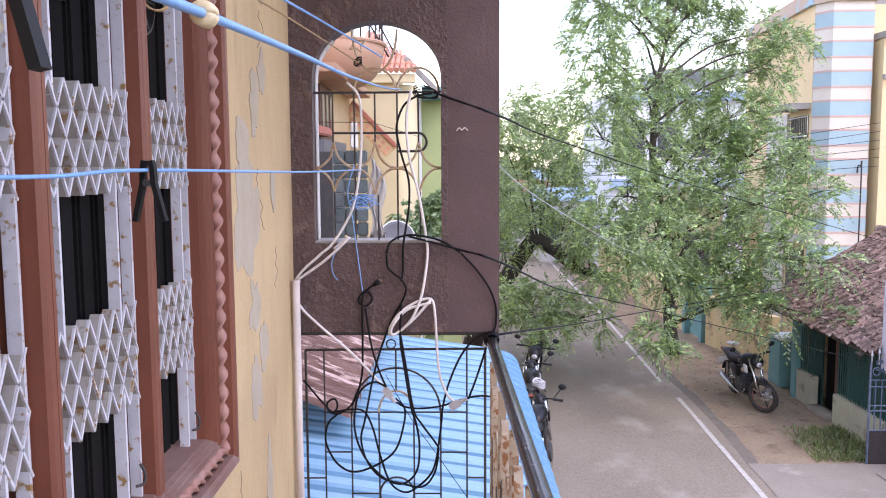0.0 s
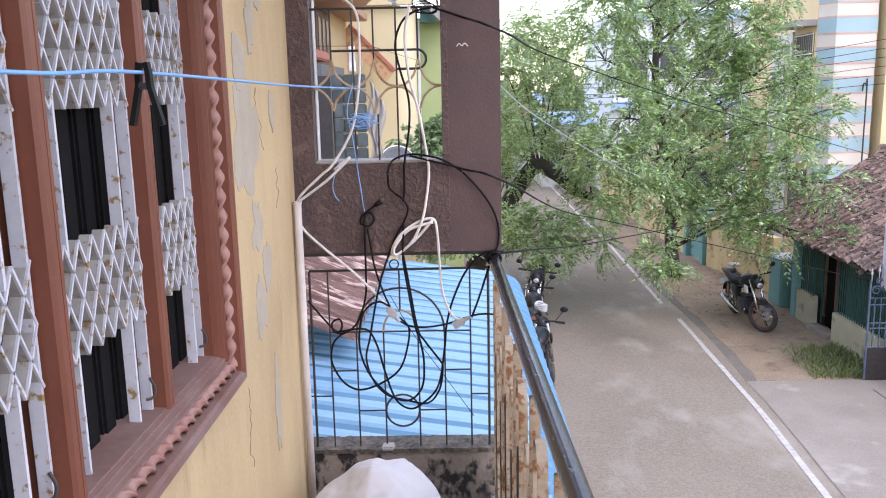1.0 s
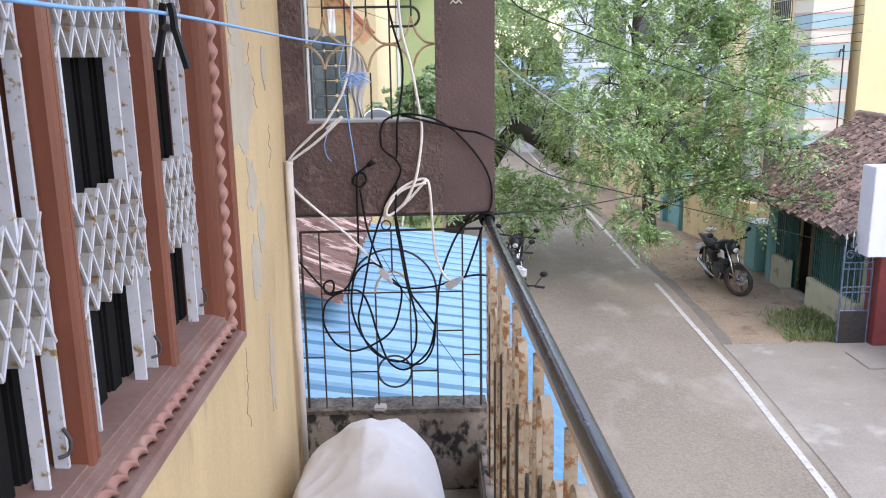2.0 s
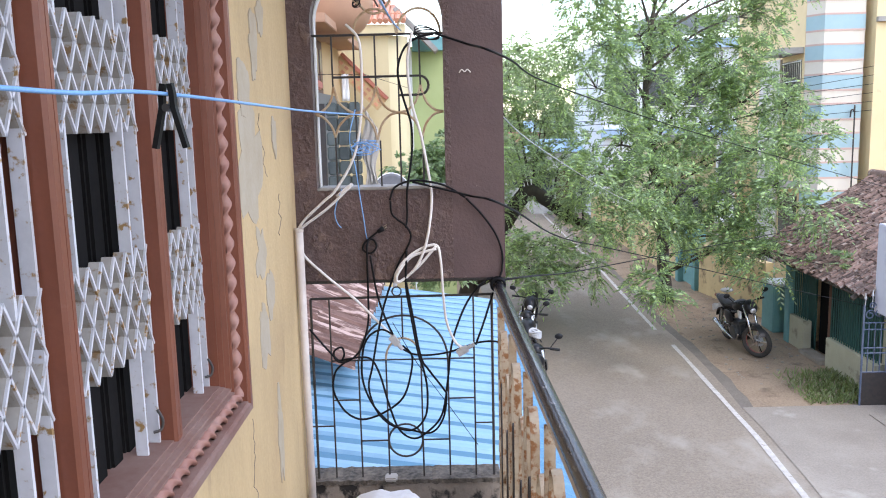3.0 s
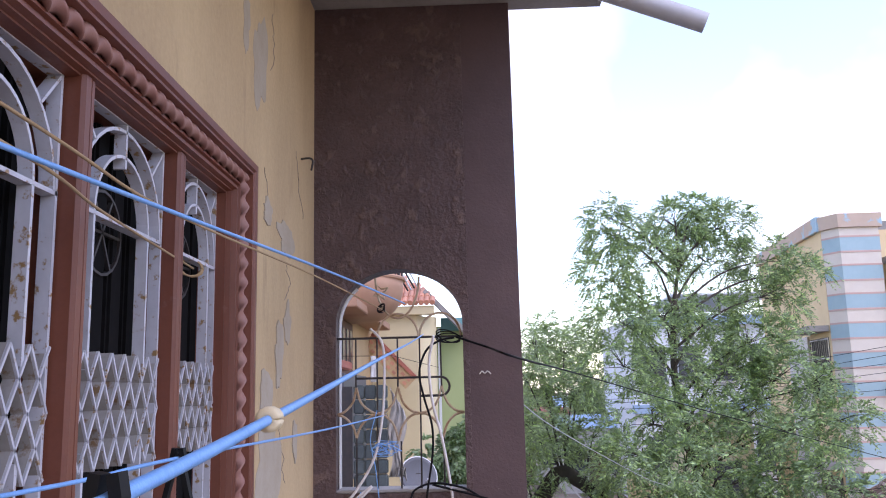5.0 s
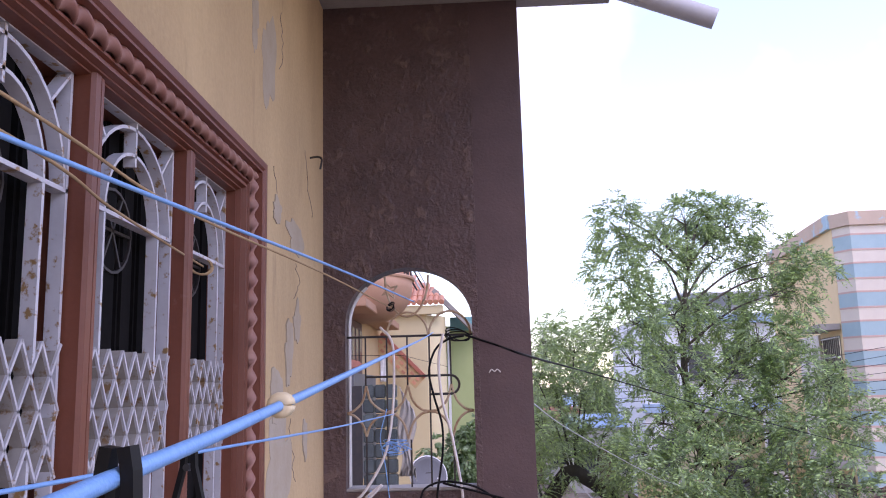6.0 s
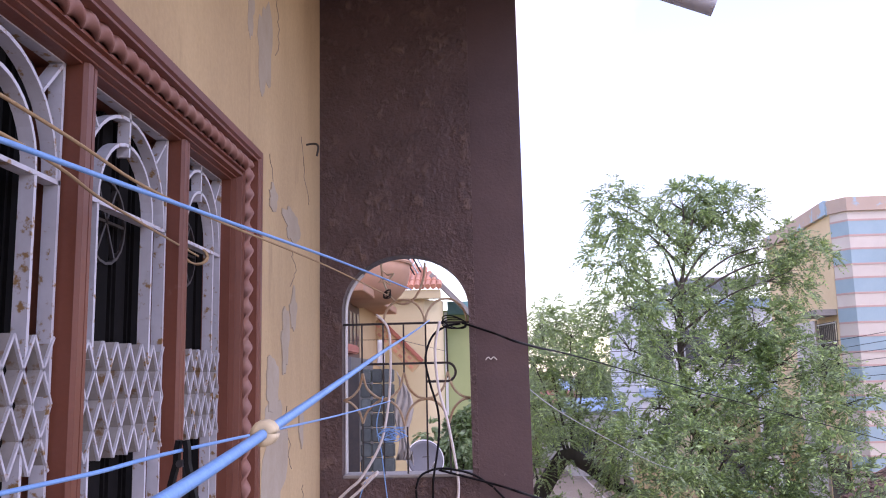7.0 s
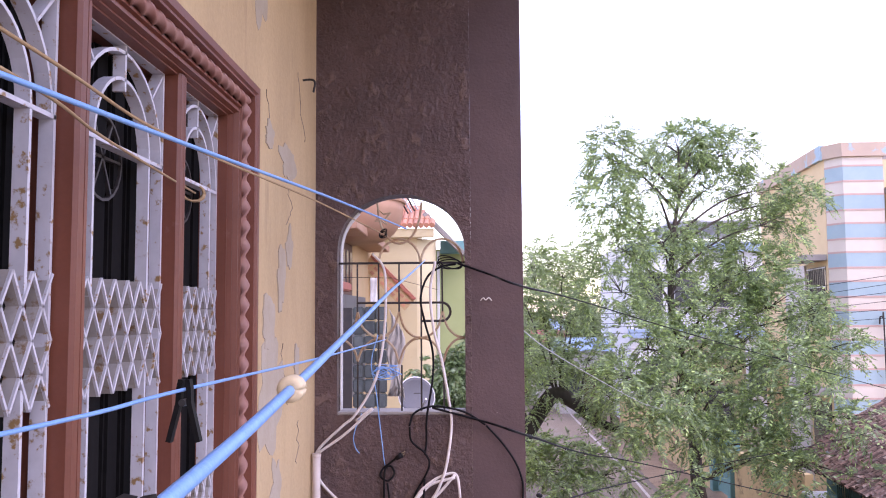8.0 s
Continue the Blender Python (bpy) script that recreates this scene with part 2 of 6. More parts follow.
BLUE_PEACH = mat("peach_parapet_blue_patches", (0.56, 0.44, 0.34), (0.49, 0.385, 0.30), scale=2, rough=0.85, spot=(0.36, 0.52, 0.60), spot_at=0.57, spot_scale=1.3, soft=0.03)
CHROME = mat("chrome", (0.6, 0.6, 0.6), (0.5, 0.5, 0.5), scale=9, rough=0.2, metal=1.0)
ENGINE = mat("dark_engine_metal", (0.13, 0.13, 0.135), (0.07, 0.07, 0.07), scale=14, rough=0.4, metal=0.6)
SEATVINYL = mat("black_vinyl", (0.02, 0.019, 0.019), rough=0.55)
REDRIM = mat("red_rim_tape", (0.30, 0.10, 0.08), rough=0.4)
WHITEPAINT = mat("white_panel", (0.78, 0.78, 0.78), (0.68, 0.68, 0.68), rough=0.4)
GLASS = mat("window_dark_glass", (0.06, 0.07, 0.075), (0.09, 0.1, 0.1), rough=0.12)


# ---- building blocks ----
def link(name, bm, material, parent=None, label="", smooth=False):
    me = bpy.data.meshes.new(name)
    bmesh.ops.recalc_face_normals(bm, faces=bm.faces)
    bm.to_mesh(me)
    bm.free()
    me.materials.append(material)
    if smooth:
        me.shade_smooth()
    ob = new(name, me)
    if parent:
        ob.parent = parent
        ob.matrix_parent_inverse = Matrix.Translation(parent_base(parent)).inverted()
    else:
        ob.location = ORIGIN
    if label:
        ob["label"] = label
    return ob


BASE = {}
ORIGIN = Vector((0, 0, 0))                # where the plan being built has its origin: the balcony's, then the street's


def parent_base(ob):
    return BASE.get(ob.name, Vector((0, 0, 0)))


def thing(name, base, label, category, group="", kind=""):
    e = new(name)
    e.empty_display_size = 0.1
    e.location = Vector(base) + ORIGIN
    BASE[e.name] = Vector(base)
    return tagged(e, label, category, group, kind)


def part(name, bm, material, parent, label="", smooth=False):
    return link(name, bm, material, parent, label, smooth)


def box(bm, x0, x1, y0, y1, z0, z1, bevel=0.0):
    made = bmesh.ops.create_cube(bm, size=1, matrix=Matrix.Translation(((x0 + x1) / 2, (y0 + y1) / 2, (z0 + z1) / 2))
                                 @ Matrix.Diagonal((x1 - x0, y1 - y0, z1 - z0, 1)))
    if bevel:
        edges = list({e for v in made["verts"] for e in v.link_edges})
        bmesh.ops.bevel(bm, geom=edges, offset=bevel, segments=2, affect="EDGES", clamp_overlap=True)
    return bm


def bm_box(*a, bevel=0.0):
    return box(bmesh.new(), *a, bevel=bevel)


def beam(bm, p, q, w, d, axis):
    """A flat bar from p to q, w wide across and d deep along the given axis."""
    p, q, axis = Vector(p), Vector(q), Vector(axis)
    side = (q - p).cross(axis).normalized() * (w / 2)
    deep = axis.normalized() * (d / 2)
    vs = [bm.verts.new(e + a * side + b * deep) for e in (p, q) for a, b in ((-1, -1), (1, -1), (1, 1), (-1, 1))]
    for f in ((0, 1, 2, 3), (7, 6, 5, 4), (0, 4, 5, 1), (1, 5, 6, 2), (2, 6, 7, 3), (3, 7, 4, 0)):
        bm.faces.new([vs[i] for i in f])
    return bm


def ribbon(bm, pts, w, d, axis, closed=False):
    """A flat bar bent along pts."""
    pts = [Vector(p) for p in pts]
    axis = Vector(axis).normalized()
    n, rows = len(pts), []
    for i, p in enumerate(pts):
        a = pts[i - 1] if i or closed else pts[0]
        b = pts[(i + 1) % n] if i < n - 1 or closed else pts[-1]
        side = (b - a).cross(axis).normalized() * (w / 2)
        deep = axis * (d / 2)
        rows.append([bm.verts.new(p + s * side + k * deep) for s, k in ((-1, -1), (1, -1), (1, 1), (-1, 1))])
    for i in range(n if closed else n - 1):
        r, s = rows[i], rows[(i + 1) % n]
        for k in range(4):
            bm.faces.new((r[k], s[k], s[(k + 1) % 4], r[(k + 1) % 4]))
    if not closed:
        bm.faces.new(rows[0][::-1])
        bm.faces.new(rows[-1])
    return bm


def smooth_line(pts, steps=6):
    """A smooth curve through pts."""
    pts = [Vector(p) for p in pts]
    ext = [pts[0] * 2 - pts[1], *pts, pts[-1] * 2 - pts[-2]]
    out = []
    for i in range(1, len(ext) - 2):
        a, b, c, d = ext[i - 1:i + 3]
        for k in range(steps):
            u = k / steps
            out.append(0.5 * ((2 * b) + (c - a) * u + (2 * a - 5 * b + 4 * c - d) * u * u + (3 * b - a - 3 * c + d) * u ** 3))
    return [*out, pts[-1]]


def tube(bm, pts, radius, n=8, cap=True):
    """A round bar along pts; radius is one number or one for each point."""
    pts = [Vector(p) for p in pts]
    radii = [float(r) for r in radius] if isinstance(radius, (list, tuple)) else [radius] * len(pts)
    rows, up = [], None
    for i, p in enumerate(pts):
        d = (pts[min(i + 1, len(pts) - 1)] - pts[max(i - 1, 0)]).normalized()
        if up is None:
            up = d.orthogonal().normalized()
        up = (up - d * up.dot(d)).normalized() if (up - d * up.dot(d)).length > 1e-6 else d.orthogonal().normalized()
        side = d.cross(up)
        rows.append([bm.verts.new(p + radii[i] * (math.cos(2 * math.pi * k / n) * up + math.sin(2 * math.pi * k / n) * side)) for k in range(n)])
    for r, s in zip(rows, rows[1:]):
        for k in range(n):
            bm.faces.new((r[k], r[(k + 1) % n], s[(k + 1) % n], s[k]))
    if cap:
        bm.faces.new(rows[0][::-1])
        bm.faces.new(rows[-1])
    return bm


def bm_tube(pts, radius, n=8, cap=True):
    return tube(bmesh.new(), pts, radius, n, cap)


def arc(cx, cz, rx, rz, a0, a1, y, n=14):
    return [Vector((cx + rx * math.cos(radians(a0 + (a1 - a0) * i / n)), y, cz + rz * math.sin(radians(a0 + (a1 - a0) * i / n)))) for i in range(n + 1)]


def structure(name, bm, material, label, category="wall", smooth=False):
    return tagged(link(name, bm, material, None, "", smooth), label, category, kind="structure")


def disc(bm, centre, axis, r, depth, n=24):
    c, axis = Vector(centre), Vector(axis).normalized()
    return tube(bm, [c - axis * depth / 2, c + axis * depth / 2], r, n)


def bead(bm, centre, sx, sy, sz, u=10, v=7):
    bmesh.ops.create_uvsphere(bm, u_segments=u, v_segments=v, radius=1, matrix=Matrix.Translation(centre) @ Matrix.Diagonal((sx, sy, sz, 1)))
    return bm

# ---- the house and its balcony ----
WX, SY = -0.555, 3.2                      # face of the house wall, face of the end wall
bm = bmesh.new()
for a in ((-3.4, 0.0, 0, 6.25), (1.99, 3.3, 0, 6.25), (0.0, 1.99, 0, 3.945), (0.0, 1.99, 5.20, 6.25)):
    box(bm, WX - 0.25, WX, *a)
structure("wall_west", bm, OCHRE, "ochre limewashed house wall with flaking grey patches", "wall")
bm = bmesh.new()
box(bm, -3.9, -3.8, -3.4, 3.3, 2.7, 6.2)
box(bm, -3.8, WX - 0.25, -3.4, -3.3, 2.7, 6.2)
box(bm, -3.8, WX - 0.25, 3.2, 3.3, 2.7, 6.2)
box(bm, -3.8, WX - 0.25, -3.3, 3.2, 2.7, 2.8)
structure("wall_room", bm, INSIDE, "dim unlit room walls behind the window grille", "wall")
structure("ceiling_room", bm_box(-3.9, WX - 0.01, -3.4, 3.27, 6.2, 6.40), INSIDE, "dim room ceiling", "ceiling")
structure("ceiling", bm_box(WX - 0.008, 0.62, -3.4, 3.27, 6.252, 6.40), CEMENT, "bare grey cement slab over the balcony", "ceiling")
structure("floor", bm_box(WX, 0.42, -3.3, 3.36, 2.66, 2.80), CEMENT, "grey cement balcony floor", "floor")
structure("wall_south", bm_box(WX, 0.23, -3.4, -3.3, 2.8, 6.25), BROWN, "brown rendered balcony end wall", "wall")


def end_wall():
    hx0, hx1, hz0, spring, top = -0.47, 0.016, 4.33, 4.945, 5.167
    cx, rx, rz = (hx0 + hx1) / 2, (hx1 - hx0) / 2, top - spring
    y0, y1, zt = SY, SY + 0.11, 6.25
    bm = bmesh.new()
    box(bm, WX, hx0, y0, y1, 3.985, zt)
    box(bm, hx1, 0.04, y0, y1, 3.985, zt)
    box(bm, hx0, hx1, y0, y1, 3.985, hz0)
    n = 28
    xs = [cx - rx * math.cos(math.pi * i / n) for i in range(n + 1)]
    zs = [spring + rz * math.sin(math.pi * i / n) ** 0.9 for i in range(n + 1)]
    for i in range(n):
        vs = [bm.verts.new((x, y, z)) for y in (y0, y1) for x, z in ((xs[i], zs[i]), (xs[i + 1], zs[i + 1]), (xs[i + 1], zt), (xs[i], zt))]
        for f in ((0, 1, 2, 3), (7, 6, 5, 4), (0, 4, 5, 1), (2, 6, 7, 3), (1, 5, 6, 2), (3, 7, 4, 0)):
            bm.faces.new([vs[k] for k in f])
    wall = structure("wall_north", bm, BROWN, "rough brown rendered end wall with an arched opening", "wall")
    pier = bm_box(0.0402, 0.237, y0, y1, 3.985, zt)
    part("pier", pier, BROWN_PIER, wall, "smoother brown pier at the street side")
    # whitewashed reveal on the jamb of the opening
    bm = bmesh.new()
    pts = [(hx0 + 0.004, y0 + 0.083, hz0 + 0.01), (hx0 + 0.004, y0 + 0.083, spring)]
    pts += [(cx - (rx - 0.004) * math.cos(math.pi * i / n), y0 + 0.083, spring + (rz - 0.004) * math.sin(math.pi * i / n) ** 0.9) for i in range(1, 8)]
    ribbon(bm, pts, 0.004, 0.05, (0, 1, 0))
    part("reveal", bm, WHITEWASH, wall, "whitewashed reveal of the arched opening")
    part("drip_edge", bm_box(WX + 0.003, 0.235, y0 + 0.004, y1 - 0.004, 3.972, 3.984, bevel=0.003), BLACK, wall, "thin black strip along the lower edge")
    part("sill_bed", bm_box(hx0, hx1, y0 + 0.003, y1 + 0.02, hz0 + 0.001, hz0 + 0.012, bevel=0.003), CEMENT, wall)
    return wall


end_wall()
bm = bm_box(WX, 0.21, SY + 0.01, SY + 0.14, 2.8, 3.165, bevel=0.008)
structure("parapet", bm, DAMP, "low damp-stained plaster parapet under the iron grille", "parapet")
structure("kerb", bm_box(0.17, 0.40, -3.3, SY + 0.008, 2.8, 2.98, bevel=0.01), DAMP, "low stained plaster kerb under the balcony railing", "kerb")
bm = bmesh.new()
lip = [(WX + 0.002 + 0.0152 * i, SY + 0.003 + 0.006 * noise.noise(Vector((0.7 * i, 0, 0))), 3.170 + 0.007 * noise.noise(Vector((0.55 * i, 4, 0))), 3.152 + 0.012 * noise.noise(Vector((0.8 * i, 9, 0)))) for i in range(51)]
rows = [[bm.verts.new(p) for p in ((x, y, lo), (x, y, hi), (x, SY + 0.13, hi + 0.003), (x, SY + 0.13, lo))] for x, y, hi, lo in lip]
for r, q in zip(rows, rows[1:]):
    for k in range(4):
        bm.faces.new((r[k], r[(k + 1) % 4], q[(k + 1) % 4], q[k]))
bm.faces.new(rows[0])
bm.faces.new(rows[-1][::-1])
part("capping", bm, MOULD, bpy.data.objects["parapet"], "mould-blackened uneven capping")
for x, w in ((-0.255, 0.05),):
    part("mortar_lump", bm_box(x, x + w, SY - 0.006, SY + 0.05, 3.164, 3.180, bevel=0.005), CEMENT, bpy.data.objects["parapet"], "rough mortar round the foot of a bar")


west = bpy.data.objects["wall_west"]
crack_rng = random.Random(11)
for nth, (y0, z0, wide, high) in enumerate(((2.36, 5.68, 0.075, 0.30), (2.20, 5.74, 0.03, 0.16), (2.52, 4.48, 0.13, 0.36), (2.58, 4.20, 0.06, 0.16), (2.57, 3.95, 0.055, 0.22), (2.68, 4.05, 0.05, 0.16),
                           (2.70, 5.20, 0.10, 0.12), (2.74, 4.92, 0.05, 0.14), (2.47, 4.68, 0.07, 0.16), (2.71, 3.55, 0.035, 0.30), (2.46, 5.24, 0.05, 0.08), (2.62, 4.80, 0.05, 0.22), (2.86, 4.55, 0.03, 0.12))):
    rim = []
    for k in range(26):
        a = 2 * math.pi * k / 26
        q = 0.5 + 0.30 * noise.noise(Vector((1.6 * math.cos(a) + 9 * y0, 1.6 * math.sin(a), 7 * z0))) + 0.12 * noise.noise(Vector((5 * math.cos(a) + 9 * y0, 5 * math.sin(a), 3 * z0)))
        rim.append((y0 + 2.2 * wide * q * math.cos(a), z0 + high * q * math.sin(a)))
    bm = bmesh.new()
    lo = [bm.verts.new((WX - 0.002 - 0.0003 * nth, y, z)) for y, z in rim]
    hi = [bm.verts.new((WX + 0.0008 + 0.0003 * nth, y, z)) for y, z in rim]
    bm.faces.new(hi)
    for k in range(26):
        bm.faces.new((lo[k], lo[(k + 1) % 26], hi[(k + 1) % 26], hi[k]))
    part("flake_patch", bm, BARED, west, "grey patch where the limewash has flaked off")
for y0, z0, down in ((2.42, 5.37, 0.16), (2.72, 5.12, 0.12), (2.86, 5.55, 0.22), (2.66, 4.62, 0.2), (2.90, 4.35, 0.14), (2.35, 3.75, 0.25), (2.5, 5.9, 0.2)):
    pts, yy = [], y0
    for i in range(14):
        pts.append((WX + 0.0005, yy, z0 - down * i / 13))
        yy += crack_rng.uniform(-0.022, 0.028)
    part("crack", ribbon(bmesh.new(), pts, 0.0011, 0.002, (1, 0, 0)), DAMP, west, "hairline crack in the limewash")


# ---- the window ----
def frame_bar(bm, prof, a, b, u):
    """Sweeps a profile of (out, inwards) pairs from corner a to corner b; u points into the opening, mitred."""
    a, b, u = Vector(a), Vector(b), Vector(u)
    d = (b - a).normalized()
    rows = []
    for p, s in ((a, 1), (b, -1)):
        rows.append([bm.verts.new(p + u * w + Vector((o, 0, 0)) + d * s * w) for o, w in prof])
    n = len(prof)
    for k in range(n):
        bm.faces.new((rows[0][k], rows[0][(k + 1) % n], rows[1][(k + 1) % n], rows[1][k]))
    bm.faces.new(rows[0][::-1])
    bm.faces.new(rows[1])


def twist(bm, a, b, pitch=0.047, r0=0.0175, r1=0.0075):
    a, b = Vector(a), Vector(b)
    d = (b - a).normalized()
    e1 = Vector((1, 0, 0))
    e2 = d.cross(e1)
    n = max(2, int((b - a).length / pitch * 10))
    rows = []
    for i in range(n + 1):
        th = math.pi * i / 10
        ca, sa = math.cos(th), math.sin(th)
        row = []
        for k in range(10):
            q = 2 * math.pi * k / 10
            u, v = r0 * math.cos(q), r1 * math.sin(q)
            row.append(bm.verts.new(a + (b - a) * i / n + e1 * (u * ca - v * sa) + e2 * (u * sa + v * ca)))
        rows.append(row)
    for r, s in zip(rows, rows[1:]):
        for k in range(10):
            bm.faces.new((r[k], r[(k + 1) % 10], s[(k + 1) % 10], s[k]))
    bm.faces.new(rows[0][::-1])
    bm.faces.new(rows[-1])


Y0, Y1, Z0, Z1 = -0.02, 2.066, 3.880, 5.276
window = thing("window_1", (WX, 1.1, 3.9), "red oxide window frame with rope moulding and white grilles", "window", kind="structure")
PROFILE = [(-0.005, 0.0), (0.070, 0.0), (0.076, 0.005), (0.076, 0.022), (0.070, 0.026), (0.070, 0.031), (0.034, 0.034), (0.034, 0.060), (0.048, 0.062), (0.048, 0.067),
           (0.040, 0.069), (0.040, 0.073), (0.044, 0.075), (0.044, 0.080), (0.032, 0.083), (0.032, 0.086), (0.020, 0.088), (0.020, 0.091), (-0.06, 0.094), (-0.06, 0.0)]
corners = [(Y0, Z0), (Y1, Z0), (Y1, Z1), (Y0, Z1)]
inward = [(0, 0, 1), (0, -1, 0), (0, 0, -1), (0, 1, 0)]
names = ["sill_moulding", "jamb", "head_moulding", "jamb"]
for i in range(4):
    (ya, za), (yb, zb) = corners[i], corners[(i + 1) % 4]
    bm = bmesh.new()
    frame_bar(bm, PROFILE, (WX, ya, za), (WX, yb, zb), inward[i])
    part(names[i], bm, DUSTY_RED if i == 0 else RED, window, "dusty red moulded sill" if i == 0 else "")
    bm = bmesh.new()
    o = 0.048
    u = Vector(inward[i]) * o
    d = Vector((0, yb - ya, zb - za)).normalized() * o
    twist(bm, Vector((WX + 0.048, ya, za)) + u + d, Vector((WX + 0.048, yb, zb)) + u - d)
    part("rope_moulding", bm, ROPE, window, "twisted rope moulding in faded red", smooth=True)
part("inner_sill", bm_box(-0.70, WX + 0.022, 0.06, 1.985, 3.946, 3.962), DUSTY_RED, window, "dusty inner sill")
for a in ((1.984, 1.989, 3.962, 5.186), (0.002, 0.03, 3.962, 5.186), (0.03, 1.984, 5.188, 5.199)):
    part("lining", bm_box(-0.80, -0.6, *a), WOOD, window, "dark wooden lining of the opening")
MULLS = [0.375, 0.795, 1.215, 1.635]
for y in MULLS:
    bm = bmesh.new()
    prof = [(-0.62, 0), (-0.534, 0), (-0.527, 0.004), (-0.527, 0.020), (-0.535, 0.022), (-0.535, 0.025), (-0.529, 0.027), (-0.529, 0.036), (-0.537, 0.042), (-0.62, 0.042)]
    lo = [bm.verts.new((x, y + w, 3.962)) for x, w in prof]
    hi = [bm.verts.new((x, y + w, 5.188)) for x, w in prof]
    for k in range(len(prof)):
        bm.faces.new((lo[k], lo[(k + 1) % len(prof)], hi[(k + 1) % len(prof)], hi[k]))
    bm.faces.new(lo)
    bm.faces.new(hi)
    part("mullion", bm, RED, window)


def grille(y0, y1):
    """A white enamelled flat-bar grille of one bay, with lozenge bands and an arched head; dark window rods stand behind it."""
    X = (1, 0, 0)
    gx, dp = -0.569, 0.022
    zb, zt = 3.964, 5.186
    cy, hw = (y0 + y1) / 2, (y1 - y0) / 2 - 0.006
    root = part("grille", beam(bmesh.new(), (gx, cy - hw, zt), (gx, cy + hw, zt), 0.008, dp, X), GRILLE, window, "white enamelled grille with rust spots")

    def v(y, za, zc, w=0.007, d=dp):
        return beam(bmesh.new(), (gx, y, za), (gx, y, zc), w, d, X)

    bands = [(4.581, 4.770), (4.172, 4.367)]
    for y in (cy - hw + 0.004, cy + hw - 0.004):
        part("side_bar", v(y, zb, zt), GRILLE, root)
    for s in (-1, 1):
        for za, zc in ((zb, bands[1][0] + 0.03), (bands[1][1] - 0.03, bands[0][0] + 0.03), (bands[0][1] - 0.03, 4.995)):
            part("inner_bar", v(cy + s * hw * 0.62, za, zc), GRILLE, root)
    for za, zc in bands:
        n = round(2 * hw / 0.0525)
        w = 2 * hw / n
        h = (zc - za) / 2
        for k in range(n):
            a = cy - hw + k * w
            for sgn in (1, -1):
                pts = []
                for j in range(3):
                    side = (j % 2) if sgn > 0 else 1 - (j % 2)
                    pts.append((gx, a + w * side, za + (zc - za) * j / 2))
                # Grey web and added white edge strip paint in shaded sides, lit front.
                bar = part("lattice_bar", ribbon(bmesh.new(), pts, 0.004, 0.018, X), WEB, root, "rusty flat lattice bar, greyed for its shaded sides")
                front = [(gx + 0.0115, py, pz) for _, py, pz in pts]
                part("edge", ribbon(bmesh.new(), front, 0.0046, 0.004, X), GRILLE, bar, "added white front edge, bright as if lit by the sky")
    part("cross_bar", beam(bmesh.new(), (gx, cy - hw, 4.997), (gx, cy + hw, 4.997), 0.007, dp, X), GRILLE, root)
    for r, rz in ((hw - 0.012, 0.168), (hw * 0.62, 0.120)):
        pts = [(gx, cy + r * math.cos(math.pi * i / 18), 5.0 + rz * math.sin(math.pi * i / 18)) for i in range(19)]
        part("arch_bar", ribbon(bmesh.new(), pts, 0.006, dp, X), GRILLE, root)
    part("stem", v(cy, 5.10, zt), GRILLE, root)
    for s in (-1, 1):
        part("corner_bar", beam(bmesh.new(), (gx, cy + s * hw * 0.66, 5.118), (gx, cy + s * (hw - 0.006), zt - 0.006), 0.005, dp, X), GRILLE, root)
    wheel = bmesh.new()
    for k in range(6):
        a = math.pi * k / 3
        beam(wheel, (gx - 0.03, cy, 4.985), (gx - 0.03, cy + 0.075 * math.cos(a), 4.985 + 0.075 * math.sin(a)), 0.005, 0.008, X)
    ribbon(wheel, [(gx - 0.03, cy + 0.075 * math.cos(math.pi * i / 10), 4.985 + 0.075 * math.sin(math.pi * i / 10)) for i in range(20)], 0.005, 0.01, X, closed=True)
    part("wheel", wheel, BLACK, root, "dark iron wheel ornament")
    # Black slats, more and wider than needed: they also stand for the dark interior.
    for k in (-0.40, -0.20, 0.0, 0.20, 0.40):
        part("shutter_slat", box(bmesh.new(), gx - 0.060, gx - 0.030, cy + 2 * hw * k - 0.026, cy + 2 * hw * k + 0.026, zb, zt, bevel=0.006), SLAT, root, "black shutter slat, widened to keep the bay dark")
    part("latch", bm_tube(smooth_line([(gx + 0.012, y1 - 0.045, 4.005), (gx + 0.024, y1 - 0.036, 4.008), (gx + 0.026, y1 - 0.030, 4.025), (gx + 0.016, y1 - 0.028, 4.045)]), 0.003), BLACK, root, "bent iron latch")


for a, b in ((0.417, 0.795), (0.837, 1.215), (1.257, 1.635), (1.677, 1.984)):
    grille(a, b)

# ---- wall pipe, hook, drain ----
pipe = thing("wall_pipe", (-0.533, 3.13, 2.8), "dusty white plastic conduit standing in the wall corner", "pipe")
part("conduit", bm_tube([(-0.533, 3.13, 2.8), (-0.533, 3.13, 4.195)], 0.0145, 14), PVC_W, pipe, smooth=True)
part("mouth", bm_tube([(-0.533, 3.13, 4.188), (-0.533, 3.13, 4.2)], 0.0165, 14), PVC_W, pipe)
hook = thing("wall_hook", (WX, 2.947, 5.54), "small bent iron hook in the ochre wall", "hook")
part("rod", bm_tube(smooth_line([(WX - 0.01, 2.947, 5.545), (WX + 0.03, 2.945, 5.548), (WX + 0.045, 2.94, 5.535), (WX + 0.04, 2.938, 5.50)]), 0.004), BLACK, hook)
drain = thing("drain_pipe", (0.62, 3.1, 6.26), "grey plastic rainwater spout under the slab edge", "pipe")
bm = bm_tube([(0.40, 3.13, 6.335), (0.99, 3.08, 6.075)], 0.040, 20, cap=False)
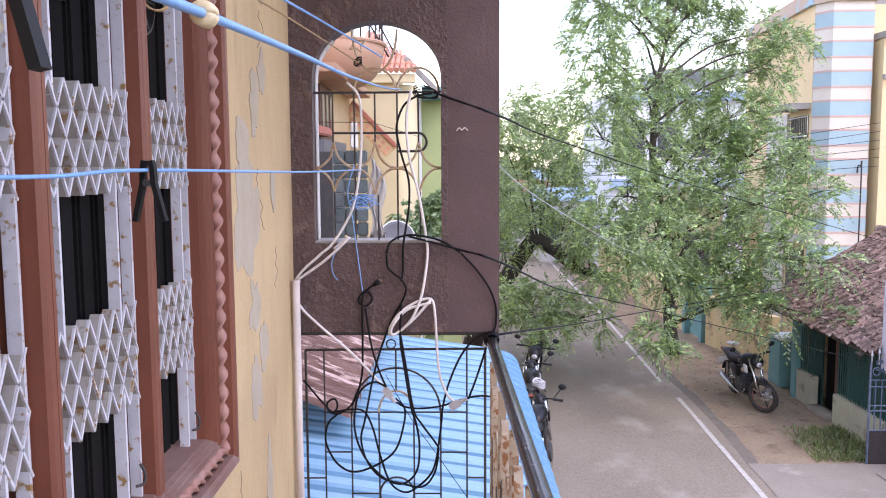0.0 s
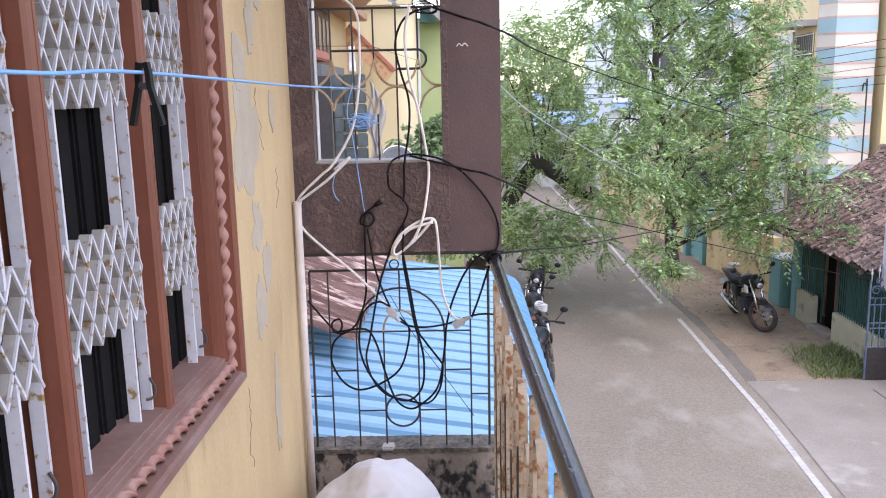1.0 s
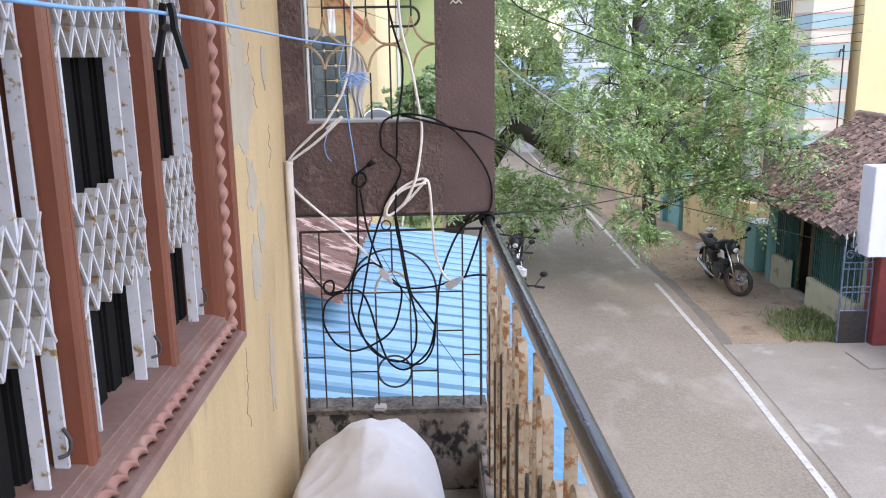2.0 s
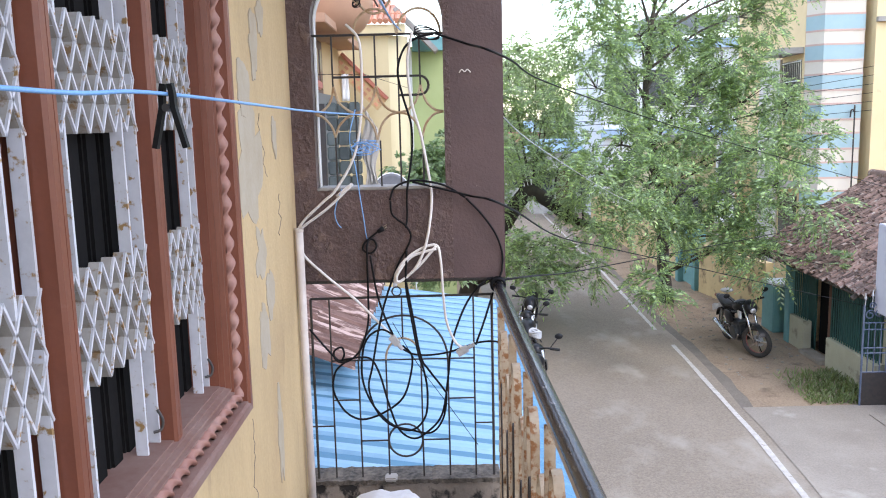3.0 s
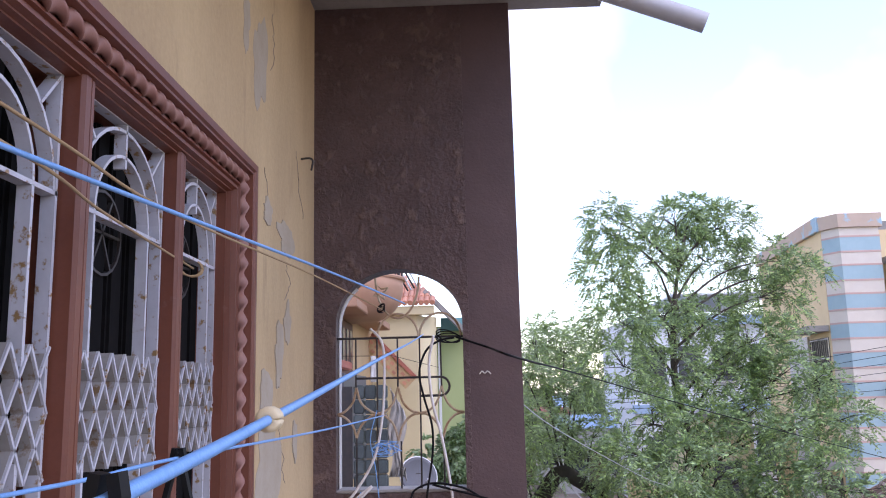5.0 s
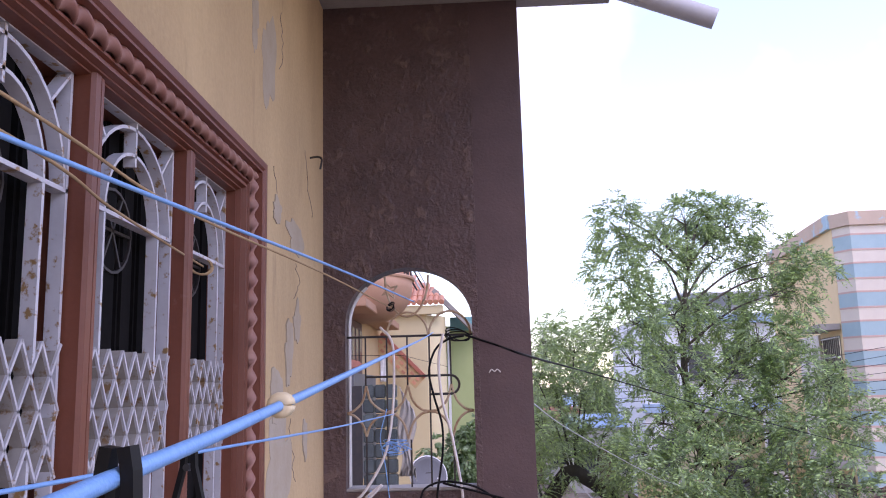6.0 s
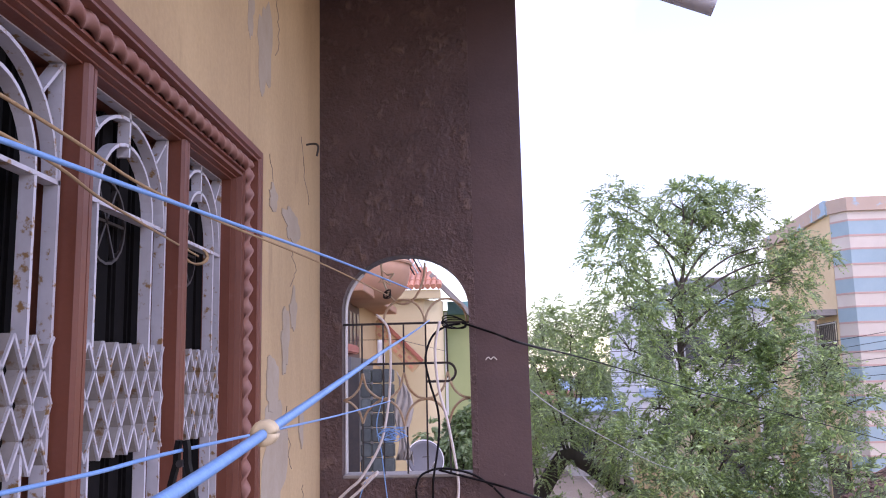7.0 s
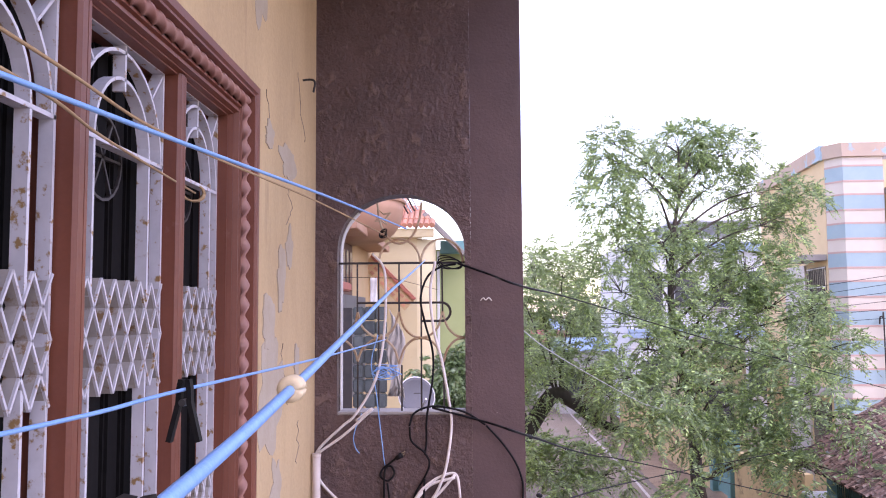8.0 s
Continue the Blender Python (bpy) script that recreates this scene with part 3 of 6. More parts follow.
part("spout", bm, PVC, drain, smooth=True)
part("bore", bm_tube([(0.985, 3.08, 6.077), (0.40, 3.13, 6.333)], 0.035, 20, cap=False), PVC, drain, smooth=True)

# ---- the iron grilles of the end wall ----
GY = 3.235
Yax = (0, 1, 0)
low = thing("iron_grille", (-0.167, GY, 3.165), "thin black iron grille with arches set on the parapet", "grille")


def rods(parent, name, segs, r=0.0036, material=BLACK):
    for (xa, za), (xb, zb) in segs:
        part(name, bm_tube([(xa, GY, za), (xb, GY, zb)], r, 6), material, parent)


rods(low, "frame_bar", [((-0.522, 3.165), (-0.522, 3.908)), ((0.184, 3.165), (0.184, 3.912)), ((-0.522, 3.908), (0.184, 3.912))], 0.0055)
rods(low, "bar", [((-0.45, 3.165), (-0.45, 3.908)), ((-0.345, 3.165), (-0.345, 3.657)), ((-0.236, 3.165), (-0.236, 3.657)),
                  ((-0.167, 3.744), (-0.167, 3.908)), ((-0.098, 3.165), (-0.098, 3.657)), ((0.008, 3.165), (0.008, 3.657)), ((0.112, 3.165), (0.112, 3.908))])
rods(low, "cross_bar", [((-0.45, 3.657), (0.112, 3.657)), ((-0.45, 3.495), (-0.345, 3.495)), ((-0.54, 3.388), (-0.45, 3.388)), ((-0.345, 3.324), (-0.236, 3.324)),
                        ((-0.098, 3.324), (0.008, 3.324)), ((0.008, 3.494), (0.112, 3.494)), ((0.112, 3.39), (0.184, 3.39))])
part("ring", tube(bmesh.new(), arc(-0.167, 3.323, 0.068, 0.068, 0, 360, GY, 24), 0.0045, 6), BLACK, low)
part("ring", tube(bmesh.new(), arc(-0.185, 3.931, 0.018, 0.018, 0, 360, GY, 14), 0.003, 6), BLACK, low)
part("arch", tube(bmesh.new(), arc(-0.167, 3.657, 0.069, 0.087, 0, 180, GY), 0.0045, 6), RUSTBAR, low)
part("arch", tube(bmesh.new(), arc(-0.167, 3.657, 0.175, 0.178, 0, 180, GY, 20), 0.0045, 6), BLACK, low)

up = thing("window_grille", (-0.23, GY, 4.33), "black and rusty iron grille with scrolls in the arched opening", "grille")
rods(up, "cross_bar", [((-0.478, 4.905), (0.02, 4.905)), ((-0.40, 4.752), (-0.074, 4.752))], 0.0045)
rods(up, "bar", [((-0.398, 4.714), (-0.398, 4.905)), ((-0.396, 4.335), (-0.396, 4.53)), ((-0.316, 4.335), (-0.316, 4.905)), ((-0.237, 4.716), (-0.237, 4.905)),
                 ((-0.227, 4.335), (-0.227, 4.515)), ((-0.152, 4.335), (-0.152, 4.905)), ((-0.070, 4.695), (-0.072, 4.905)), ((-0.066, 4.335), (-0.066, 4.53))])
part("return_bend", tube(bmesh.new(), arc(-0.074, 4.717, 0.034, 0.035, 90, -90, GY, 10), 0.005, 6), BLACK, up)
part("cross_bar", bm_tube([(-0.074, GY, 4.682), (-0.15, GY, 4.682)], 0.005, 6), BLACK, up)
for c in (-0.237, -0.07):
    for s in (-1, 1):
        part("scroll", bm_tube(smooth_line([(c, GY, 4.718), (c + s * 0.018, GY, 4.66), (c + s * 0.05, GY, 4.627), (c + s * 0.084, GY, 4.618)]), 0.0048, 6), RUSTBAR, up, "rusty cream scroll")
        part("scroll", bm_tube(smooth_line([(c, GY, 4.518), (c + s * 0.018, GY, 4.575), (c + s * 0.05, GY, 4.609), (c + s * 0.084, GY, 4.618)]), 0.0048, 6), RUSTBAR, up, "rusty cream scroll")
for s, z in ((1, 4.718), (-1, 4.53)):
    part("scroll", bm_tube(smooth_line([(-0.396, GY, z), (-0.38, GY, 4.618 + s * 0.045), (-0.345, GY, 4.618 + s * 0.012), (-0.318, GY, 4.617)]), 0.0048, 6), RUSTBAR, up, "rusty cream scroll")
    part("scroll", bm_tube(smooth_line([(-0.396, GY, z), (-0.41, GY, 4.618 + s * 0.045), (-0.44, GY, 4.618 + s * 0.012), (-0.47, GY, 4.617)]), 0.0048, 6), RUSTBAR, up, "rusty cream scroll")
for c, r in ((-0.235, 0.08), (-0.072, 0.08)):
    part("arch", tube(bmesh.new(), arc(c, 4.905, r, 0.092, 0, 180 if c < -0.1 else 180, GY, 16), 0.0045, 6), RUSTBAR, up)
part("arch", tube(bmesh.new(), arc(-0.235, 5.14, 0.085, 0.16, 180, 360, GY, 16), 0.0045, 6), RUSTBAR, up)
star = [(-0.30 + (0.034 if k % 2 == 0 else 0.013) * math.cos(math.pi * k / 4 + 0.5), GY, 5.083 + (0.034 if k % 2 == 0 else 0.013) * math.sin(math.pi * k / 4 + 0.5)) for k in range(9)]
part("star", bm_tube(star, 0.004, 6), RUSTBAR, up, "small iron star")

# ---- the balcony railing ----
def rail_x(y):
    return 0.205 + 0.026 * (SY - y)


railing = thing("balcony_railing", (rail_x(1.0), 1.0, 2.98), "balcony railing of rusty white flat bars under a worn black pipe", "railing")
part("handrail", bm_tube([(rail_x(y), y, 3.957) for y in (3.2, 2.0, 1.0, 0, -1.5, -3.3)], 0.0205, 18), RAILPIPE, railing, "worn black handrail pipe", smooth=True)
bm = bmesh.new()
beam(bm, (rail_x(3.2) - 0.004, 3.2, 3.918), (rail_x(-3.3) - 0.004, -3.3, 3.918), 0.006, 0.032, (0, 0, 1))
part("flat_rail", bm, PVC_W, railing, "dusty flat bar below the pipe")
bm = bmesh.new()
beam(bm, (rail_x(3.2), 3.2, 3.30), (rail_x(-3.3), -3.3, 3.30), 0.006, 0.03, (0, 0, 1))
part("flat_rail", bm, IRONRUST, railing)
bm = bmesh.new()
beam(bm, (rail_x(3.2), 3.2, 3.06), (rail_x(-3.3), -3.3, 3.06), 0.006, 0.03, (0, 0, 1))
part("flat_rail", bm, IRONRUST, railing)
Xax = (1, 0, 0)
for k in range(9):
    y = 3.06 - 0.40 * k
    for dy, top in ((0.0, 3.90),):
        part("baluster", beam(bmesh.new(), (rail_x(y + dy), y + dy, 2.98), (rail_x(y + dy), y + dy, top), 0.006, 0.026, Xax), IRONRUST, railing)
    for c, hw, spr in ((y - 0.10, 0.055, 3.76), (y - 0.10, 0.028, 3.60), (y - 0.30, 0.055, 3.66), (y - 0.30, 0.028, 3.50)):
        pts = [(rail_x(c), c + hw, 2.98), (rail_x(c), c + hw, spr)]
        pts += [(rail_x(c), c + hw * math.cos(math.pi * i / 10), spr + hw * 1.3 * math.sin(math.pi * i / 10)) for i in range(1, 10)]
        pts += [(rail_x(c), c - hw, spr), (rail_x(c), c - hw, 2.98)]
        part("hoop", ribbon(bmesh.new(), pts, 0.006, 0.024, Xax), IRONRUST if hw > 0.04 else BLACK, railing, "rusty white hoop" if hw > 0.04 else "dark iron hoop")
bm = bmesh.new()
for k in range(5):
    tube(bm, [(0.206 + 0.026 * math.cos(a), 3.165 + 0.008 * k - 0.006, 3.962 + 0.024 * math.sin(a)) for a in [2 * math.pi * i / 14 for i in range(15)]], 0.0055, 6)
part("wire_wrap", bm, CABLE_K, railing, "black cable wound round the end of the pipe", smooth=True)

# ---- drum under a white sheet ----
drum = thing("covered_drum", (-0.24, 2.68, 2.8), "drum under a creased white cotton sheet on the balcony floor", "covered drum")
part("drum", bm_tube([(-0.24, 2.68, 2.8), (-0.24, 2.68, 3.04)], 0.16, 24), SLAT, drum, "dark drum under the sheet")
EDGES = [(5.5, 0.3, -1.42), (-5.0, 0.5, -1.15), (0.4, -5.0, -1.25), (-0.3, 5.0, -1.50)]


def sheet_z(x, y):
    u, v = x + 0.25, y - 2.70
    hang = sum(math.exp(16 * (a * u + b * v + c)) for a, b, c in EDGES)
    z = 3.303 - (0.5 * abs(u) + 0.4 * u * u if u < 0 else 2.4 * u * u) - 0.9 * v * v - math.log(1 + hang) / 16
    z += 0.046 * (0.4 - abs(noise.noise(Vector((4.2 * x + 2.2 * y, 2.6 * y - 2.1 * x, 0.7)))))
    z += 0.020 * (0.4 - abs(noise.noise(Vector((9 * x - 6 * y, 7 * y, 3.1))))) + 0.002 * noise.noise(Vector((40 * x, 40 * y, 1.0)))
    return max(2.808, z)


bm = bmesh.new()
rows = [[bm.verts.new((-0.535 + 0.0078 * i, 2.33 + 0.0095 * j, sheet_z(-0.535 + 0.0078 * i, 2.33 + 0.0095 * j))) for i in range(81)] for j in range(81)]
for r, q in zip(rows, rows[1:]):
    for i in range(80):
        bm.faces.new((r[i], r[i + 1], q[i + 1], q[i]))
part("sheet", bm, CLOTH, drum, "creased white cotton sheet", True)


# ---- cables on the end wall ----
def cable(name, pts, r, material, label, y=3.175, wave=0.008, group="cables on the end wall"):
    """A slack cable along (x, z) points in front of the end wall."""
    line = []
    for i, p in enumerate(pts):
        yy = y + wave * math.sin(1.7 * i + 9 * p[0])
        line.append((p[0], yy if len(p) == 2 else p[2], p[1]))
    ob = link(name, bm_tube(smooth_line(line), r, 6), material, None, "", True)
    return tagged(ob, label, "cable", group)


KL = "slack black electric cable looped over the iron grille"
WL = "white electric cable hanging down the brown wall"
cable("white_cable", [(-0.335, 4.938), (-0.294, 4.893), (-0.284, 4.817), (-0.29, 4.632), (-0.321, 4.465), (-0.395, 4.338), (-0.451, 4.288), (-0.544, 4.193), (-0.535, 4.099), (-0.453, 4.015), (-0.338, 3.909), (-0.244, 3.813), (-0.2, 3.765)], 0.0055, CABLE_W, WL, y=3.183)
cable("white_cable", [(-0.395, 4.312), (-0.332, 4.358), (-0.43, 4.268), (-0.545, 4.188)], 0.0055, CABLE_W, WL, y=3.179)
cable("white_cable", [(-0.094, 4.906), (-0.114, 4.799), (-0.103, 4.655), (-0.071, 4.531), (-0.043, 4.363), (-0.038, 4.292), (-0.047, 4.208), (-0.067, 4.114), (-0.109, 4.029), (-0.171, 3.978), (-0.187, 3.996), (-0.15, 4.06), (-0.088, 4.103), (-0.026, 4.118), (-0.01, 4.061), (-0.003, 3.923), (0.008, 3.816), (0.04, 3.74), (0.074, 3.713)], 0.0055, CABLE_W, "white electric cable coiled below the opening", y=3.175)
cable("white_cable", [(-0.026, 4.116), (-0.088, 4.045), (-0.15, 3.991), (-0.176, 3.983), (-0.173, 4.015), (-0.119, 4.076), (-0.026, 4.106)], 0.0055, CABLE_W, WL, y=3.171)
cable("black_cable", [(-0.223, 4.191), (-0.265, 4.159), (-0.296, 4.133), (-0.304, 4.106), (-0.275, 4.093), (-0.252, 4.117), (-0.265, 4.143), (-0.286, 4.133), (-0.289, 4.059), (-0.291, 3.92), (-0.297, 3.813), (-0.329, 3.715), (-0.381, 3.671), (-0.424, 3.676), (-0.432, 3.709), (-0.402, 3.725), (-0.392, 3.698), (-0.413, 3.673), (-0.465, 3.725), (-0.523, 3.8)], 0.0042, CABLE_K, KL, y=3.183)
cable("black_cable", [(-0.277, 4.085), (-0.257, 3.942), (-0.228, 3.835), (-0.197, 3.765)], 0.0042, CABLE_K, KL, y=3.179)
cable("black_cable", [(-0.193, 4.291), (-0.19, 4.244), (-0.167, 4.216), (-0.139, 4.197), (-0.12, 4.157), (-0.14, 4.102), (-0.171, 4.049), (-0.221, 3.921), (-0.253, 3.802), (-0.284, 3.65), (-0.302, 3.563), (-0.276, 3.475), (-0.223, 3.414), (-0.148, 3.387), (-0.063, 3.379), (-0.015, 3.432), (0.0, 3.521), (-0.011, 3.554), (-0.064, 3.63), (-0.096, 3.685), (-0.123, 3.847), (-0.143, 3.975)], 0.0042, CABLE_K, KL, y=3.175)
cable("black_cable", [(-0.2, 3.779), (-0.244, 3.797), (-0.292, 3.77), (-0.318, 3.715), (-0.324, 3.606), (-0.287, 3.497), (-0.212, 3.409), (-0.137, 3.393), (-0.084, 3.443), (-0.074, 3.542), (-0.085, 3.63), (-0.105, 3.701), (-0.129, 3.847), (-0.145, 3.964), (-0.138, 4.102)], 0.0042, CABLE_K, KL, y=3.171)
cable("black_cable", [(-0.381, 3.673), (-0.424, 3.638), (-0.44, 3.583), (-0.435, 3.528), (-0.393, 3.463), (-0.329, 3.435), (-0.244, 3.458), (-0.17, 3.52), (-0.138, 3.608), (-0.131, 3.684), (-0.165, 3.727)], 0.0042, CABLE_K, KL, y=3.183)
cable("black_cable", [(-0.413, 3.673), (-0.329, 3.688), (-0.286, 3.672), (-0.255, 3.607), (-0.228, 3.508), (-0.191, 3.392), (-0.137, 3.351), (-0.084, 3.376), (-0.02, 3.444), (0.008, 3.598), (0.018, 3.696), (0.04, 3.783), (0.081, 3.881), (0.122, 3.945), (0.163, 3.978), (0.189, 3.987)], 0.0042, CABLE_K, KL, y=3.179)
cable("black_cable", [(-0.17, 3.722), (-0.128, 3.695), (-0.065, 3.689), (0.009, 3.701), (0.062, 3.713), (0.125, 3.735), (0.178, 3.741), (0.218, 3.731)], 0.0042, CABLE_K, KL, y=3.175)
cable("black_cable", [(0.187, 3.93), (0.15, 3.817), (0.117, 3.73)], 0.0042, CABLE_K, KL, y=3.171)
cable("black_cable", [(0.091, 4.293), (0.149, 4.231), (0.199, 4.158), (0.224, 4.085), (0.224, 4.021), (0.213, 3.989)], 0.0042, CABLE_K, "black cable draped over the sill and down the wall", y=3.183)
cable("black_cable", [(-0.195, 4.293), (-0.175, 4.341), (-0.112, 4.364), (-0.038, 4.358), (0.025, 4.337), (0.089, 4.296)], 0.0042, CABLE_K, "black cable draped over the sill and down the wall", y=3.179)
cable("black_cable", [(-0.016, 4.896), (-0.073, 4.886), (-0.124, 4.849), (-0.15, 4.768), (-0.134, 4.675), (-0.107, 4.572), (-0.107, 4.468), (-0.127, 4.341), (-0.131, 4.291), (-0.132, 4.229), (-0.138, 4.187)], 0.0042, CABLE_K, KL, y=3.175)
cable("black_cable", [(-0.2, 3.825), (-0.107, 3.652), (0.0, 3.499), (0.12, 3.322)], 0.0015, CABLE_K, KL, y=3.171)
cable("blue_cord", [(-0.312, 4.632), (-0.337, 4.528), (-0.321, 4.424), (-0.309, 4.318), (-0.296, 4.227), (-0.291, 4.175), (-0.286, 4.138)], 0.0022, CORD, "thin blue cord dangling from the grille", y=3.183)
cable("blue_cord", [(-0.374, 4.339), (-0.394, 4.289), (-0.404, 4.247), (-0.397, 4.21), (-0.382, 4.193)], 0.0022, CORD, "thin blue cord dangling from the grille", y=3.179)
cable("blue_cord", [(-0.337, 4.486), (-0.3, 4.513), (-0.264, 4.487), (-0.3, 4.471), (-0.332, 4.492), (-0.279, 4.508), (-0.222, 4.482)], 0.0022, CORD, "thin blue cord dangling from the grille", y=3.175)
tangle_rng = random.Random(5)
line = [(-0.285 + tangle_rng.uniform(-0.045, 0.05), 3.19 + tangle_rng.uniform(-0.012, 0.006), 4.49 + tangle_rng.uniform(-0.025, 0.03)) for k in range(34)]
tagged(link("cord_tangle", bm_tube(smooth_line(line, 5), 0.0011, 6), CORD, None, "", True), "tangled knot of thin blue cord caught on the grille", "cord")
knot_bm = bmesh.new()
for k in range(4):
    tube(knot_bm, [(-0.297 + 0.015 * math.cos(a + k), 3.222 + 0.016 * math.sin(a), 5.012 + 0.012 * math.sin(a + 1.3 * k) + 0.004 * k) for a in [2 * math.pi * i / 14 for i in range(15)]], 0.0018, 6)
tagged(link("wire_knot", knot_bm, CABLE_K, None, "", True), "black wire twisted round the grille where twine is tied", "wire")
plug = thing("power_plug", (-0.23, 3.17, 4.18), "black power plug on a coiled cable", "plug")
part("body", bm_tube([(-0.244, 3.168, 4.175), (-0.222, 3.166, 4.189)], [0.008, 0.011], 10), CABLE_K, plug, smooth=True)
for d in (-0.004, 0.004):
    part("pin", bm_tube([(-0.222, 3.166, 4.189 + d), (-0.209, 3.165, 4.198 + d)], 0.0022, 6), CHROME, plug)
for a, b in (((-0.207, 3.770), (-0.165, 3.717)), ((0.046, 3.695), (0.112, 3.732))):
    con = thing("cable_connector", (a[0], 3.17, a[1]), "grey plastic cable connector hanging among the cables", "connector", "cable connectors")
    d = Vector((b[0] - a[0], 0, b[1] - a[1]))
    bm = bmesh.new()
    beam(bm, (a[0], 3.165, a[1]), (a[0] + d.x * 0.6, 3.165, a[1] + d.z * 0.6), 0.026, 0.02, Yax)
    part("housing", bm, PLASTIC, con)
    part("gland", bm_tube([(a[0] + d.x * 0.58, 3.165, a[1] + d.z * 0.58), (b[0], 3.165, b[1])], 0.008, 10), PLASTIC, con)
bm = bmesh.new()
tube(bm, smooth_line([(0.075, 3.196, 4.757), (0.085, 3.196, 4.768), (0.095, 3.196, 4.760), (0.106, 3.196, 4.768), (0.118, 3.196, 4.757)]), 0.0022, 6)
tagged(link("chalk_mark", bm, WHITEWASH), "small white squiggle painted on the brown wall", "mark")
coil = bmesh.new()
for k in range(3):
    tube(coil, [(-0.04 + 0.046 * math.cos(a + 0.3 * k), 3.20 + 0.006 * k, 4.897 + (0.018 + 0.004 * k) * math.sin(a) + 0.004 * k) for a in [2 * math.pi * i / 18 for i in range(19)]], 0.0021, 6)
tagged(link("cable_coil", coil, CABLE_K, None, "", True), "black cable coiled round the grille bar in the opening", "cable", "cables on the end wall")

# ---- clothes lines ----
def cord(name, pts, r, material, label, steps=10):
    ob = link(name, bm_tube(smooth_line(pts, steps), r, 10), material, None, "", True)
    return tagged(ob, label, "clothes line", "clothes lines")


cord("clothes_line", [(-0.135, 3.225, 4.915), (-0.098, 2.1, 4.818), (-0.06, 1.12, 4.741), (-0.033, 0.6, 4.703), (-0.020, 0.331, 4.683), (-0.016, 0.2, 4.673), (-0.012, 0.0, 4.660), (-0.006, -0.5, 4.64), (-0.01, -1.6, 4.66), (-0.02, -3.3, 4.75)],
     0.0019, CORD, "blue nylon clothes line with a cream knot, tied to the grille")
cord("clothes_line", [(-0.206, 3.225, 5.036), (-0.262, 1.9, 4.968), (-0.320, 0.66, 4.897), (-0.38, -0.6, 4.84), (-0.45, -2.0, 4.80)], 0.0028, CORD,
     "blue nylon clothes line slanting past the window")
cord("clothes_line", [(-0.29, 3.225, 4.612), (-0.289, 2.0, 4.614), (-0.289, 1.0, 4.624), (-0.312, 0.7, 4.620), (-0.34, -0.3, 4.64), (-0.36, -3.3, 4.75)], 0.0022, CORD,
     "thin blue clothes line with a black peg, tied to the grille")
cord("twine", [(-0.293, 3.225, 5.014), (-0.342, 2.1, 4.992), (-0.388, 1.21, 4.966), (-0.406, 0.8, 4.985), (-0.46, -0.4, 5.03)], 0.0022, TAN, "tan twine stretched past the window to the grille")
cord("twine", [(-0.562, 1.83, 4.977), (-0.53, 1.6, 4.970), (-0.468, 1.16, 4.958), (-0.404, 0.8, 4.946), (-0.36, 0.0, 4.92)], 0.0022, TAN, "tan twine tied round the white window grille")
bm = bmesh.new()
for k in range(3):
    tube(bm, [(-0.569 + 0.016 * math.cos(a), 1.83 + 0.03 * math.cos(a) + 0.006 * k, 4.980 + 0.02 * math.sin(a)) for a in [2 * math.pi * i / 12 for i in range(13)]], 0.0022, 6)
tagged(link("twine_knot", bm, TAN, None, "", True), "tan twine knotted round the window grille", "knot")
bm = bmesh.new()
for k in range(3):
    tube(bm, [(-0.020 + 0.0026 * math.cos(a), 0.3285 + 0.0026 * k, 4.683 + 0.0026 * math.sin(a)) for a in [2 * math.pi * i / 14 for i in range(15)]], 0.0023, 8)
tagged(link("cord_knot", bm, BONE, None, "", True), "small cream knot tied round the blue clothes line", "knot")


def peg(loc, size, label):
    x, y, z = loc
    p = thing("clothes_peg", loc, label, "clothes peg", "clothes pegs")
    for s in (-1, 1):
        bm = bmesh.new()
        ribbon(bm, [(x + s * 0.06 * size, y, z + 0.16 * size), (x + s * 0.09 * size, y, z), (x + s * 0.10 * size, y, z - 0.25 * size), (x + s * 0.27 * size, y, z - 0.95 * size)],
               0.09 * size, 0.16 * size, (0, 1, 0))
        part("jaw", bm, PEGBLACK, p)
    part("spring", bm_tube([(x - 0.02 * size, y - 0.10 * size, z - 0.25 * size), (x + 0.02 * size, y + 0.10 * size, z - 0.25 * size)], 0.07 * size, 10), ENGINE, p, "steel spring")


peg((-0.289, 0.998, 4.625), 0.064, "black plastic clothes peg hanging on the thin blue line")
peg((-0.015, 0.182, 4.6730), 0.028, "small black plastic peg clipped on the blue line close by")
tagged(link("cord_tail", bm_tube(smooth_line([(-0.0165, 0.183, 4.655), (-0.017, 0.171, 4.647), (-0.0175, 0.158, 4.642), (-0.018, 0.145, 4.642), (-0.0185, 0.130, 4.649), (-0.018, 0.114, 4.659), (-0.016, 0.088, 4.666)]), 0.0020, 10), BONE, None, "", True),
       "loose cream tail of cord hanging from the peg", "cord")

# ---- ground and road ----
ORIGIN = Vector((-0.33, 0, 0.20))


